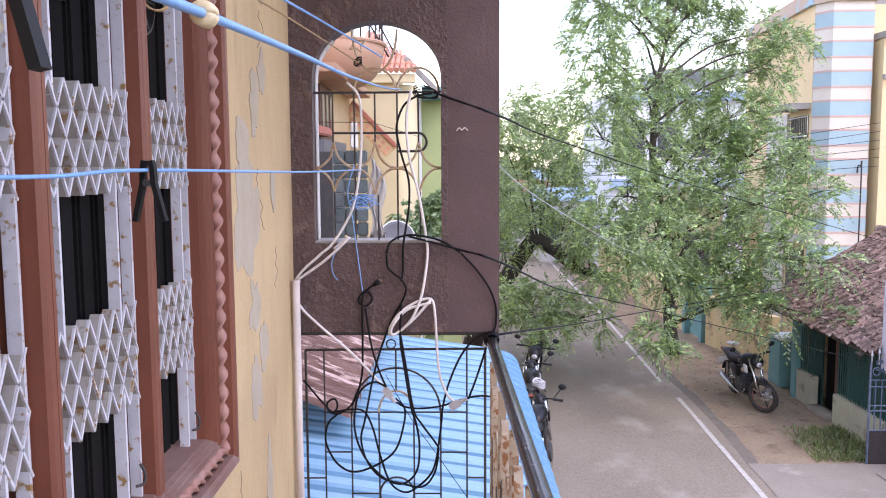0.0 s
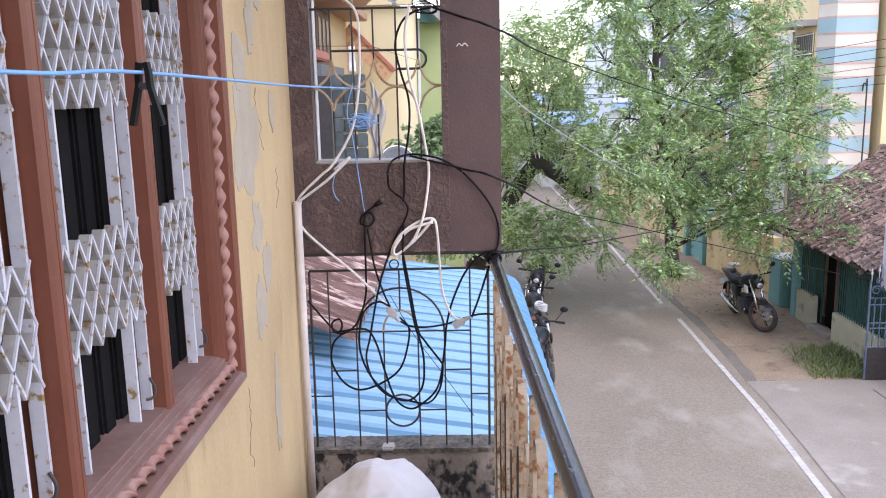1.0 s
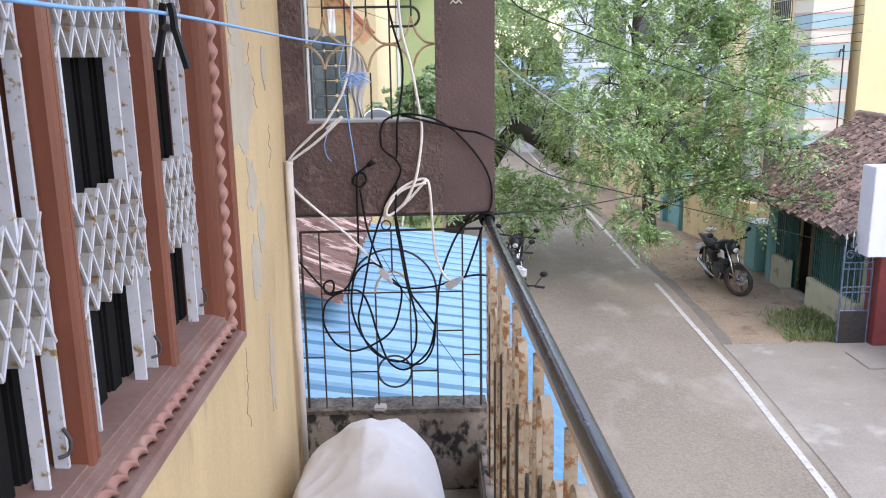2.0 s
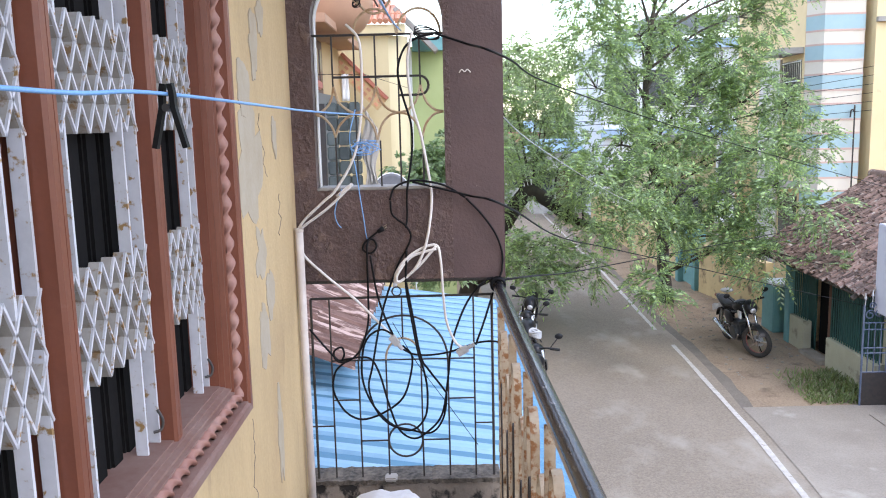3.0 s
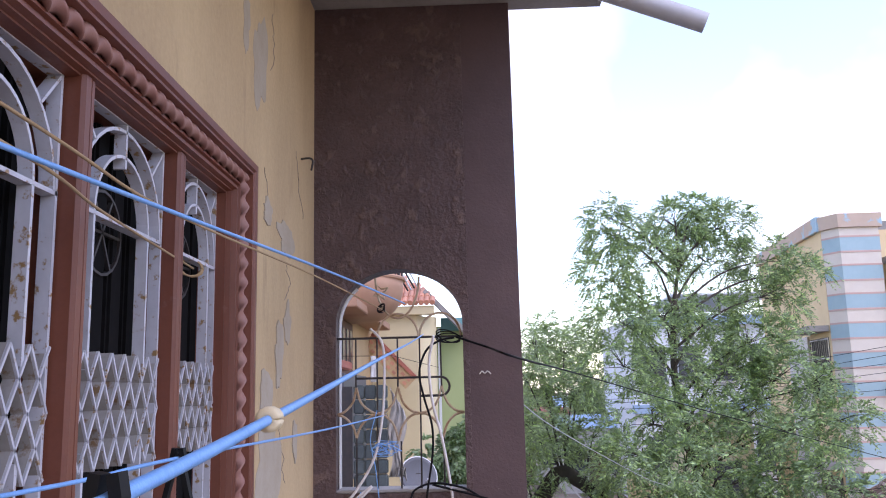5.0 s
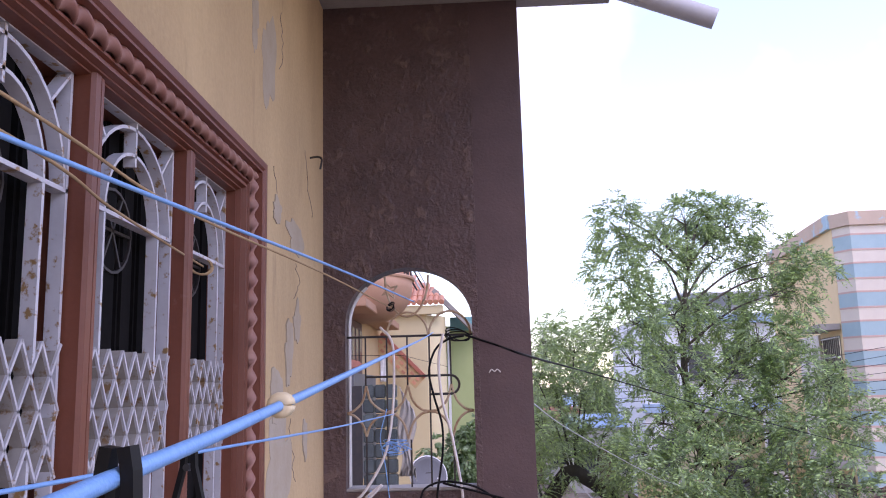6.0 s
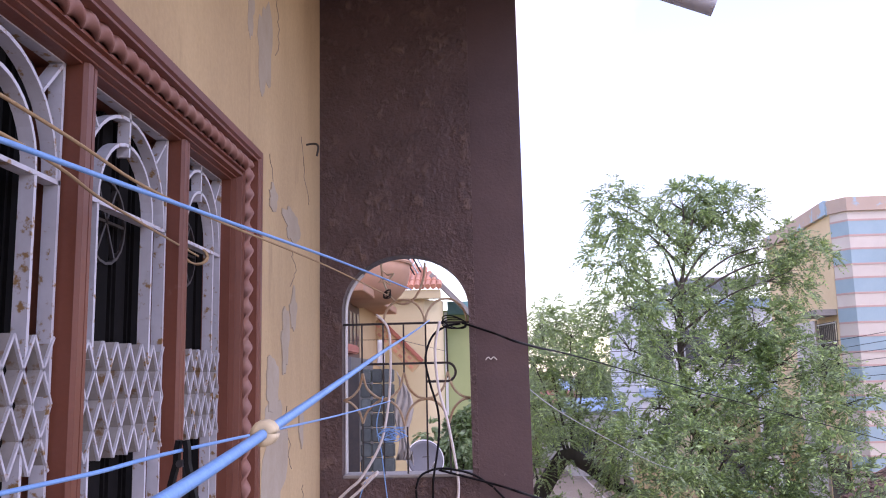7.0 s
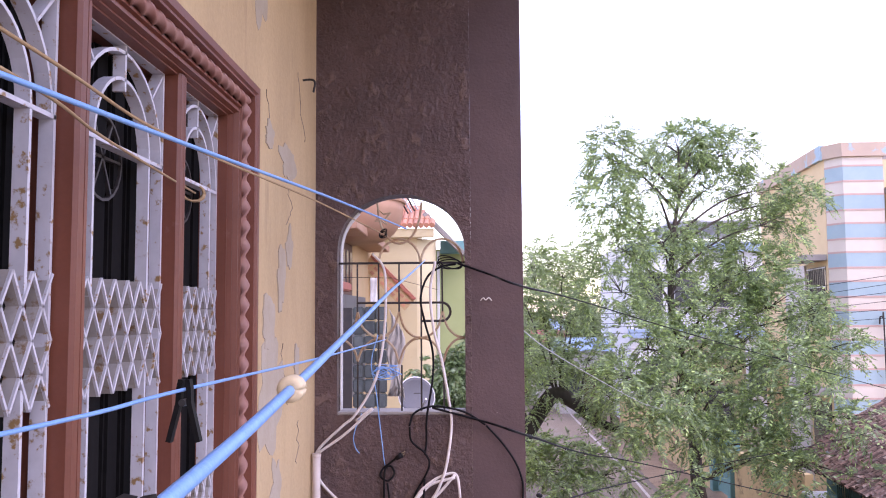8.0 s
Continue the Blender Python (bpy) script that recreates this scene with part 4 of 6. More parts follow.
def sheet(name, x0, x1, y0, y1, z, material, label, category, wobble=0.0, n=40):
    bm = bmesh.new()
    rows = []
    for i in range(n + 1):
        y = y0 + (y1 - y0) * i / n
        bend = float(np.interp(y, [-40, 2.0, 7.85, 10.9, 15.5, 16.7, 23, 37, 120], [-2.6, -0.60, -0.26, -0.07, 0.05, 0.0, 0.13, 0.13, 1.2]))
        rows.append([bm.verts.new((x + bend * (x0 > 2 or k) + (wobble * noise.noise(Vector((x, y * 1.3, 5.1))) if k else wobble * noise.noise(Vector((x, y * 1.3, 1.7)))), y, z)) for k, x in enumerate((x0, x1))])
    for r, s in zip(rows, rows[1:]):
        bm.faces.new((r[0], r[1], s[1], s[0]))
    return structure(name, bm, material, label, category)


structure("ground", bm_box(-1500, 1500, -1500, 1500, -0.5, 0.0), EARTH, "dry brown earth beside the road", "ground")
sheet("road", 1.15, 4.78, -40, 120, 0.012, ROAD, "worn grey-brown asphalt street with pale scuffed patches", "road", 0.10, 160)
sheet("road_edge", 4.60, 4.96, 12.0, 40, 0.008, VERGE, "crumbling tar edge of the road", "road", 0.10, 60)
line_ob = sheet("road_line", 4.52, 4.60, -10, 15.55, 0.018, LINE, "worn white painted edge line on the asphalt", "road marking", 0.015, 60)
sheet("road_line_2", 4.52, 4.60, 16.7, 60, 0.018, LINE, "worn white painted edge line on the asphalt", "road marking", 0.015, 60)
sheet("pavement", 4.74, 9.0, 2.0, 12.02, 0.020, PAD, "pale concrete apron in front of a gate", "pavement", 0.015, 40)

rng = np.random.default_rng(4)


def quads(name, verts, material, parent=None, label=""):
    """One mesh of loose four-cornered leaves, from an (n, 4, 3) array."""
    n = len(verts)
    me = bpy.data.meshes.new(name)
    me.vertices.add(4 * n)
    me.vertices.foreach_set("co", verts.reshape(-1).astype(np.float32))
    me.loops.add(4 * n)
    me.loops.foreach_set("vertex_index", np.arange(4 * n, dtype=np.int32))
    me.polygons.add(n)
    me.polygons.foreach_set("loop_start", np.arange(0, 4 * n, 4, dtype=np.int32))
    me.update(calc_edges=True)
    me.materials.append(material)
    ob = new(name, me)
    if parent:
        ob.parent = parent
        ob.matrix_parent_inverse = Matrix.Translation(parent_base(parent)).inverted()
    else:
        ob.location = ORIGIN
    if label:
        ob["label"] = label
    return ob


def unit(a):
    return a / np.maximum(np.linalg.norm(a, axis=-1, keepdims=True), 1e-9)


def fronds(base, way, length, pairs=7, leaf=0.075, width=0.02, droop=0.55):
    """Feathered leaves from base points along ways: an (n, 4, 3) array of leaflets."""
    n = len(base)
    side = unit(np.cross(way, rng.normal(size=(n, 3)) * 0.3 + (0, 0, 1)))
    tilt = rng.normal(size=(n, 3)) * 0.45 + (0, -0.5, 0.8)
    out = []
    for k in range(pairs + 1):
        u = 0.25 + 0.75 * k / pairs
        p = base + way * (length * u)[:, None]
        p = p - np.array((0, 0, 1)) * (droop * length * u * u)[:, None]
        for s in ((-1, 1) if k < pairs else (0,)):
            d = unit(way * (0.75 if s else 1.0) + side * s * 0.9 + rng.normal(size=(n, 3)) * 0.09 - np.array((0, 0, 0.30)))
            across = unit(np.cross(d, tilt + rng.normal(size=(n, 3)) * 0.25))
            L = leaf * rng.uniform(0.75, 1.2, (n, 1)) * (1.0 - 0.35 * abs(u - 0.55))
            w = width * rng.uniform(0.8, 1.2, (n, 1))
            out.append(np.stack([p, p + d * L * 0.45 + across * w / 2, p + d * L, p + d * L * 0.45 - across * w / 2], 1))
    return np.concatenate(out)


def crown(blobs, per, length=0.27, leaf=0.08, width=0.023, count=6, droop=0.55):
    base, way, tips = [], [], []
    for x, y, z, r in blobs:
        n = int(per * (r / 0.5) ** 2)
        d = unit(rng.normal(size=(n, 3)) * (1, 1, 0.9) + (0, 0, 0.12))
        q = np.array((x, y, z)) + d * (r * (1.0 + 0.15 * rng.normal(size=(n, 1))) * rng.uniform(0.3, 1.0, (n, 1)) ** 0.5) * (1.08, 1.08, 0.8)
        q = np.maximum(q, (-99, -99, 0.25))
        tips.append((np.array((x, y, z)), q))
        for _ in range(count):
            base.append(q)
            way.append(unit(d * 0.8 + rng.normal(size=(n, 3)) * 0.75 + (0, 0, 0.05)))
    base, way = np.concatenate(base), np.concatenate(way)
    return fronds(base, way, length * rng.uniform(0.7, 1.25, len(base)), leaf=leaf, width=width, droop=droop), tips


def tree(name, label, trunk, radii, blobs, per, material, material2=None, **kw):
    root = thing(name, (trunk[0][0], trunk[0][1], 0.0), label, "tree")
    part("trunk", bm_tube(smooth_line(trunk, 8), list(np.interp(np.linspace(0, 1, 8 * (len(trunk) - 1) + 1), np.linspace(0, 1, len(radii)), radii)), 12), BARK, root, smooth=True)
    spine = smooth_line(trunk, 8)
    leaves, tips = crown(blobs, per, **kw)
    pick = rng.random(len(leaves)) < 0.3
    if material2:
        quads("crown", leaves[~pick], material, root, "feathery green leaves")
        quads("crown", leaves[pick], material2, root, "fresh yellow-green leaves")
    else:
        quads("crown", leaves, material, root, "feathery green leaves")
    twigs = bmesh.new()
    for c, q in tips:
        c = Vector(c)
        s = min(spine[4:], key=lambda p: (p - c).length + 1.1 * max(0, p.z - c.z + 1.1))
        mid = s.lerp(c, 0.5) + Vector((0, 0, 0.08 * (c - s).length))
        k = max(0.012, 0.03 * (c - s).length)
        part("limb", bm_tube(smooth_line([s, mid, c], 5), [min(0.034, k) * (1 - 0.8 * i / 10) for i in range(11)], 6), BARK, root, smooth=True)
        for e in q[::6]:
            e = Vector(e)
            tube(twigs, [c.lerp(mid, 0.25), c.lerp(e, 0.55) + Vector((0, 0, 0.05)), e], [0.011, 0.007, 0.003], 4, cap=False)
    part("twig_mass", twigs, BARK, root)["kind"] = "stuff"
    return root


MAIN = [(3.08, 17, 8.02, 0.42), (3.19, 17, 7.66, 0.6), (2.94, 16.5, 6.67, 0.56), (5.16, 18, 8.22, 0.54), (4.64, 17.5, 7.93, 0.65), (5.75, 18, 7.92, 0.64),
        (3.97, 17, 7.12, 0.6), (5.46, 18, 7.22, 0.67), (6.6, 18, 7.16, 0.55), (7.28, 18, 6.86, 0.51), (6.52, 17.5, 6.37, 0.57), (3.06, 16, 5.77, 0.63),
        (4.13, 17, 6.02, 0.63), (5.34, 18, 5.93, 0.73), (5.98, 17, 5.42, 0.69), (2.86, 15.5, 4.97, 0.58), (4.05, 16.5, 4.83, 0.62), (5.33, 17, 4.79, 0.69),
        (6.24, 16.5, 4.63, 0.62), (6.76, 16, 4.48, 0.46)]
MAIN_LOW = [(6.91, 15.5, 3.81, 0.47), (5.88, 15, 3.73, 0.53), (3.26, 15, 3.9, 0.56), (4.41, 16, 3.81, 0.63), (5.33, 16, 3.87, 0.56), (2.83, 14.5, 3.38, 0.44),
            (3.73, 14.5, 3.19, 0.59), (4.83, 15.5, 2.99, 0.55), (5.51, 15, 2.9, 0.53), (6.17, 14.5, 3.07, 0.41), (6.55, 14, 2.74, 0.32), (3.3, 14.5, 2.64, 0.49),
            (4.25, 15, 2.32, 0.43), (5.08, 15.5, 2.25, 0.44), (5.5, 15, 2.07, 0.51), (5.84, 14.5, 1.8, 0.39), (3.84, 14, 1.64, 0.34), (3.72, 13.6, 1.31, 0.22), (6.43, 13.5, 1.87, 0.24)]
ORIGIN = Vector((-0.23, 0, 0.20))
tree("street_tree", "tall feathery-leaved street tree leaning over the road", [(5.4, 19.3, -0.1), (5.2, 19.0, 1.0), (4.95, 18.2, 2.4), (4.55, 17.5, 3.6), (4.3, 17.1, 4.7), (4.4, 17.1, 6.2), (4.75, 17.3, 7.6)],
     [0.17, 0.14, 0.11, 0.10, 0.07, 0.045, 0.02], MAIN + MAIN_LOW, 26, LEAF, LEAF2, length=0.36, leaf=0.098, width=0.030, count=6, droop=0.5)
LEFT = [(1.74, 21, 5.74, 0.74), (2.64, 22, 5.65, 0.75), (1.88, 20, 4.63, 0.62), (2.56, 20, 4.37, 0.62), (1.44, 18, 3.72, 0.61), (3.1, 22, 4.85, 0.51), (1.34, 17, 1.73, 0.55),
        (1.9, 17, 1.40, 0.48), (2.62, 17.5, 1.50, 0.46), (3.08, 17, 1.22, 0.36), (2.2, 16.5, 1.10, 0.32), (1.3, 20.5, 3.0, 0.5), (3.23, 18.5, 2.75, 0.45), (1.4, 19, 4.88, 0.52), (2.3, 19.5, 3.45, 0.5), (2.95, 19.5, 3.5, 0.5),
        (1.35, 18.6, 2.35, 0.36), (1.95, 18.5, 2.95, 0.32), (3.0, 18.4, 2.35, 0.30), (3.4, 18.3, 1.85, 0.34), (2.3, 17.2, 1.75, 0.3)]
tree("roadside_tree", "dark-trunked tree arching over the far bend of the road", [(0.6, 19.4, -0.1), (0.9, 19.2, 0.9), (1.5, 19.0, 1.9), (2.05, 19.0, 2.66), (2.5, 19.0, 2.52), (3.08, 18.9, 2.06), (3.8, 18.8, 1.9)],
     [0.24, 0.22, 0.19, 0.17, 0.15, 0.11, 0.05], LEFT, 24, LEAF3, LEAF2, length=0.36, leaf=0.105, width=0.033, count=6, droop=0.5)
FAR = [(1.2, 34, 3.2, 1.5), (0.2, 30, 4.2, 1.6), (9.5, 40, 4.0, 1.8), (7.5, 46, 3.4, 1.8), (2.2, 52, 3.6, 2.2), (-2.5, 40, 5.0, 2.5), (14.6, 30, 8.6, 1.0)]
for x, y, z, r in FAR:
    tree("background_tree", "leafy tree far down the road", [(x, y, -0.1), (x + 0.1, y, z * 0.4), (x, y, z)], [0.16, 0.12, 0.06],
         [(x + r * 0.5 * math.cos(a), y + r * 0.5 * math.sin(a), z + 0.35 * r * math.sin(3 * a), r * 0.62) for a in (0, 1.3, 2.6, 3.9, 5.2)], 26, LEAF3, leaf=0.15, width=0.05, length=0.4)

# weeds at the foot of the fence
ORIGIN = Vector((-0.33, 0, 0.20))
n = 1700
gx, gy = rng.uniform(5.75, 6.85, n), rng.uniform(12.1, 13.7, n)
keep = (gx - 5.75) / 1.1 + rng.uniform(-0.5, 0.5, n) > (gy - 12.1) / 3.2
g = np.stack([gx, gy, np.zeros(n)], 1)[keep]
d = unit(rng.normal(size=(len(g), 3)) * (0.6, 0.6, 0.1) + (0, 0, 0.8))
L = rng.uniform(0.05, 0.16, (len(g), 1))
a = unit(np.cross(d, rng.normal(size=(len(g), 3))))
tagged(quads("weeds", np.stack([g - a * 0.01, g + a * 0.01, g + d * L + a * 0.008, g + d * L - a * 0.004], 1), GRASS), "low green weeds on the dry earth by the fence", "weeds", kind="stuff")
bm = bmesh.new()
for k in range(150):
    x, y = rng.uniform(5.1, 6.7), rng.uniform(12.3, 20)
    s = rng.uniform(0.008, 0.03)
    bmesh.ops.create_icosphere(bm, subdivisions=1, radius=1, matrix=Matrix.Translation((x, y, s * 0.3)) @ Matrix.Diagonal((s * 1.4, s, s * 0.6, 1)))
tagged(link("litter_stones", bm, PAD), "pebbles and scraps scattered on the earth verge", "pebbles", kind="stuff")


# ---- two-wheelers ----
def wheel(parent, cx, cz, r, turn=0.0, rim=CHROME, tape=None):
    ax = Vector((math.sin(turn), math.cos(turn), 0))
    f = Vector((math.cos(turn), -math.sin(turn), 0))
    ring = [Vector((cx, 0, cz)) + (f * math.cos(q) + Vector((0, 0, 1)) * math.sin(q)) * (r - 0.045) for q in [2 * math.pi * i / 28 for i in range(29)]]
    w = part("wheel", tube(bmesh.new(), ring, 0.045, 10, cap=False), RUBBER, parent, "dusty black tyre", smooth=True)
    ring2 = [Vector((cx, 0, cz)) + (f * math.cos(q) + Vector((0, 0, 1)) * math.sin(q)) * (r - 0.085) for q in [2 * math.pi * i / 28 for i in range(29)]]
    part("rim", tube(bmesh.new(), ring2, 0.014, 8, cap=False), tape or rim, w, smooth=True)
    hub = bmesh.new()
    disc(hub, (cx, 0, cz), ax, 0.05, 0.11, 14)
    for k in range(5):
        q = 2 * math.pi * k / 5
        beam(hub, (cx, 0, cz), Vector((cx, 0, cz)) + (f * math.cos(q) + Vector((0, 0, 1)) * math.sin(q)) * (r - 0.08), 0.03, 0.03, ax)
    part("hub", hub, rim, w)
    part("brake_disc", disc(bmesh.new(), Vector((cx, 0, cz)) + ax * 0.05, ax, 0.11, 0.008, 20), SILVER, w)


def loft(rows, n=14):
    """A closed skin over oval rings given as (x, z, half width, half height)."""
    bm = bmesh.new()
    made = [[bm.verts.new((x, w * math.cos(2 * math.pi * k / n), z + h * math.sin(2 * math.pi * k / n))) for k in range(n)] for x, z, w, h in rows]
    for r, s in zip(made, made[1:]):
        for k in range(n):
            bm.faces.new((r[k], r[(k + 1) % n], s[(k + 1) % n], s[k]))
    bm.faces.new(made[0][::-1])
    bm.faces.new(made[-1])
    return bm


def motorcycle(label, m, steer=0.0, accent=WHITEPAINT, tape=None):
    b = thing("motorcycle", (0, 0, 0), label, "motorcycle", "parked motorcycles")
    wheel(b, 0.66, 0.30, 0.30, steer, tape=tape)
    wheel(b, -0.66, 0.30, 0.30, 0.0, tape=tape)
    part("engine", bm_box(-0.16, 0.22, -0.13, 0.13, 0.24, 0.56, bevel=0.04), ENGINE, b, "grey metal engine block")
    part("crankcase", disc(bmesh.new(), (0.02, 0.0, 0.34), (0, 1, 0), 0.13, 0.34, 18), ENGINE, b)
    part("tank", loft([(-0.12, 0.80, 0.05, 0.05), (-0.02, 0.83, 0.11, 0.10), (0.16, 0.86, 0.15, 0.13), (0.30, 0.86, 0.13, 0.11), (0.38, 0.83, 0.05, 0.05)]), GLOSSBLACK, b, "glossy black fuel tank", True)
    part("seat", loft([(-0.78, 0.86, 0.05, 0.03), (-0.66, 0.86, 0.11, 0.045), (-0.36, 0.79, 0.13, 0.05), (-0.08, 0.77, 0.09, 0.045), (-0.02, 0.78, 0.03, 0.03)]), SEATVINYL, b, "black vinyl seat", True)
    part("tail", loft([(-0.96, 0.84, 0.03, 0.02), (-0.85, 0.82, 0.07, 0.05), (-0.55, 0.74, 0.10, 0.07), (-0.25, 0.66, 0.09, 0.06)]), GLOSSBLACK, b, "", True)
    part("tail_lamp", bm_box(-0.985, -0.95, -0.05, 0.05, 0.81, 0.86, bevel=0.008), REDRIM, b, "red tail lamp")
    part("mudguard", ribbon(bmesh.new(), [(-0.66 + 0.35 * math.cos(q), 0, 0.30 + 0.35 * math.sin(q)) for q in [0.6 + 0.2 * i for i in range(12)]], 0.006, 0.12, (0, 1, 0)), GLOSSBLACK, b)
    part("number_plate", bm_box(-1.04, -1.025, -0.10, 0.10, 0.52, 0.64, bevel=0.004), WHITEPAINT, b, "white number plate")
    bars = bmesh.new()
    for z in (0.605, 0.56):
        for y in (-0.07, -0.025, 0.02, 0.06):
            box(bars, -1.045, -1.04, y, y + 0.03, z - 0.015, z + 0.01)
    part("plate_bars", bars, BLACK, b)
    fr = bmesh.new()
    tube(fr, [(-0.66, 0.08, 0.30), (-0.2, 0.1, 0.42), (-0.1, 0.09, 0.70), (0.40, 0.04, 0.80)], 0.02, 8)
    tube(fr, [(-0.66, -0.08, 0.30), (-0.2, -0.1, 0.42), (-0.1, -0.09, 0.70), (0.40, -0.04, 0.80)], 0.02, 8)
    tube(fr, [(0.40, 0, 0.80), (0.28, 0, 0.5), (0.1, 0, 0.24), (-0.2, 0, 0.26)], 0.022, 8)
    part("frame", fr, GLOSSBLACK, b)
    for s in (-1, 1):
        y = s * 0.085
        part("fork", bm_tube([(0.66 + y * math.sin(steer), y * math.cos(steer), 0.30), (0.46, y, 0.96)], [0.022, 0.026], 10), CHROME, b, "chrome fork leg", True)
        part("shock", bm_tube([(-0.60, s * 0.12, 0.36), (-0.48, s * 0.12, 0.70)], 0.028, 10), CHROME, b)
        part("mirror", bead(bmesh.new(), (0.42, s * 0.36, 1.16), 0.02, 0.06, 0.045), GLOSSBLACK, b)
        part("mirror_stem", bm_tube([(0.42, s * 0.22, 1.0), (0.43, s * 0.34, 1.13)], 0.007, 6), GLOSSBLACK, b)
        part("grip", bm_tube([(0.38, s * 0.22, 0.995), (0.32, s * 0.36, 0.985)], 0.02, 8), SEATVINYL, b)
        part("tank_panel", bm_box(0.29, 0.43, s * 0.125, s * 0.150, 0.68, 0.84, bevel=0.02), accent, b, "pale side panel of the tank")
    for y in (-0.15, 0.15):
        part("side_cover", loft([(-0.42, 0.62, 0.01, 0.05), (-0.28, 0.60, 0.03, 0.12), (-0.12, 0.58, 0.03, 0.12), (0.0, 0.60, 0.01, 0.06)]), GLOSSBLACK, b, "", True).data.transform(Matrix.Translation((0, y * 0.8, 0)))
    part("belly_pan", loft([(-0.20, 0.24, 0.06, 0.04), (0.05, 0.23, 0.12, 0.08), (0.30, 0.33, 0.10, 0.09), (0.38, 0.42, 0.03, 0.04)]), GLOSSBLACK, b, "", True)
    part("handlebar", bm_tube(smooth_line([(0.32, -0.36, 0.985), (0.40, -0.18, 1.0), (0.46, 0, 0.985), (0.40, 0.18, 1.0), (0.32, 0.36, 0.985)]), 0.012, 8), GLOSSBLACK, b)
    part("cowl", loft([(0.42, 0.92, 0.06, 0.09), (0.52, 0.93, 0.12, 0.13), (0.60, 0.90, 0.11, 0.11), (0.66, 0.87, 0.06, 0.06)]), GLOSSBLACK, b, "black headlamp cowl", True)
    part("headlamp", bead(bmesh.new(), (0.635, 0, 0.87), 0.04, 0.075, 0.06), SILVER, b, "clear headlamp", True)
    part("front_mudguard", ribbon(bmesh.new(), [(0.66 + 0.34 * math.cos(q), 0.0, 0.30 + 0.34 * math.sin(q)) for q in [0.5 + 0.2 * i for i in range(11)]], 0.006, 0.1, (0, 1, 0)), GLOSSBLACK, b)
    part("exhaust", bm_tube(smooth_line([(0.2, -0.13, 0.34), (0.05, -0.15, 0.22), (-0.3, -0.17, 0.26), (-0.75, -0.19, 0.42)]), [0.02] * 12 + [0.045] * 7, 10), CHROME, b, "chrome exhaust", True)
    part("stand", bm_tube([(-0.05, 0.12, 0.25), (-0.10, 0.30, 0.005)], 0.012, 6), BLACK, b)
    b.matrix_basis = Matrix.Translation(ORIGIN) @ m
    return b


motorcycle("black motorcycle with white tank panels parked on the earth verge", pose(5.85, 15.28, 0.004, 8, 0, -85.5), steer=-0.55, tape=REDRIM)
motorcycle("black motorcycle with a white number plate parked at the road edge", pose(1.74, 13.7, 0.016, -6, 0, 84))
motorcycle("dark motorcycle with a chrome exhaust parked beside the blue roof", pose(1.62, 11.55, 0.016, -6, 0, 78), accent=GLOSSBLACK)
motorcycle("black motorcycle with round mirrors parked further along the road edge", pose(1.85, 15.9, 0.016, -6, 0, 262), accent=GLOSSBLACK)
bundle = bmesh.new()
for k in range(5):
    tube(bundle, [(1.72 + 0.09 * math.cos(q), 13.1 + 0.08 * math.sin(q) * (1 + 0.1 * k), 0.90 + 0.02 * k + 0.02 * math.sin(2 * q + k)) for q in [2 * math.pi * i / 18 for i in range(19)]], 0.018, 6)
tagged(link("rope_bundle", bundle, PVC, None, "", True), "coil of white rope lying on a motorcycle seat", "rope")
sack = bead(bmesh.new(), (5.86, 16.28, 0.905), 0.13, 0.11, 0.045)
tagged(link("bag", sack, CLOTH, None, "", True), "small pale bag tied on the motorcycle tail", "bag")

# ---- blue roofed lean-to below the balcony ----
ORIGIN = Vector((-0.05, 0, 0.035))
lean = thing("lean_to", (0.0, 6.0, 0.0), "lean-to with a blue corrugated steel roof beside the house", "shed")


def roof_z(x):
    return 2.655 - 0.145 * x


per = 0.235
xs = [-1.25, -0.6, 0.0, 0.40, 0.56, 0.66, 0.73, 0.775, 0.80, 0.81]
drop = [0, 0, 0, 0, 0.004, 0.016, 0.04, 0.075, 0.12, 0.20]
prof = [(0.0, 0.0), (0.105, 0.0), (0.122, 0.019), (0.17, 0.022), (0.22, 0.019)]
y = 3.40
k = 0
while y < 8.8:
    bm = bmesh.new()
    ys = [(y + j * per + a, h) for j in range(4) for a, h in prof] + [(y + 4 * per, 0.0)]
    lift = 0.004 * (k % 2)
    rows = [[bm.verts.new((x, yy, roof_z(x) - dz + h * (1 - 0.2 * (dz > 0.1)) + lift)) for x, dz in zip(xs, drop)] for yy, h in ys]
    for r, s in zip(rows, rows[1:]):
        for i in range(len(xs) - 1):
            bm.faces.new((r[i], r[i + 1], s[i + 1], s[i]))
    # Valley faces take the shade-darkened pan colour, the bent edge its own.
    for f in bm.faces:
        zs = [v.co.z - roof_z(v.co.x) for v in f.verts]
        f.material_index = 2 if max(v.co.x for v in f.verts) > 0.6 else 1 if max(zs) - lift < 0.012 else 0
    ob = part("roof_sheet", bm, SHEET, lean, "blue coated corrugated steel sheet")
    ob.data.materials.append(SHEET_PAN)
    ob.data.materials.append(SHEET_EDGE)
    md = ob.modifiers.new("thickness", "SOLIDIFY")
    md.thickness = 0.004
    y += 4 * per - 0.01
    k += 1
for x, yy in ((0.6, 3.6), (0.6, 6.0), (0.6, 8.4)):
    part("post", bm_tube([(x, yy, 0), (x, yy, roof_z(x) - 0.005)], 0.035, 10), BLACK, lean)
part("back_wall", bm_box(-1.3, -1.18, 3.4, 5.5, 0, 2.80), CEMENT, lean)
part("purlin", bm_box(-1.18, 0.62, 3.55, 3.6, 2.42, 2.50), BLACK, lean)

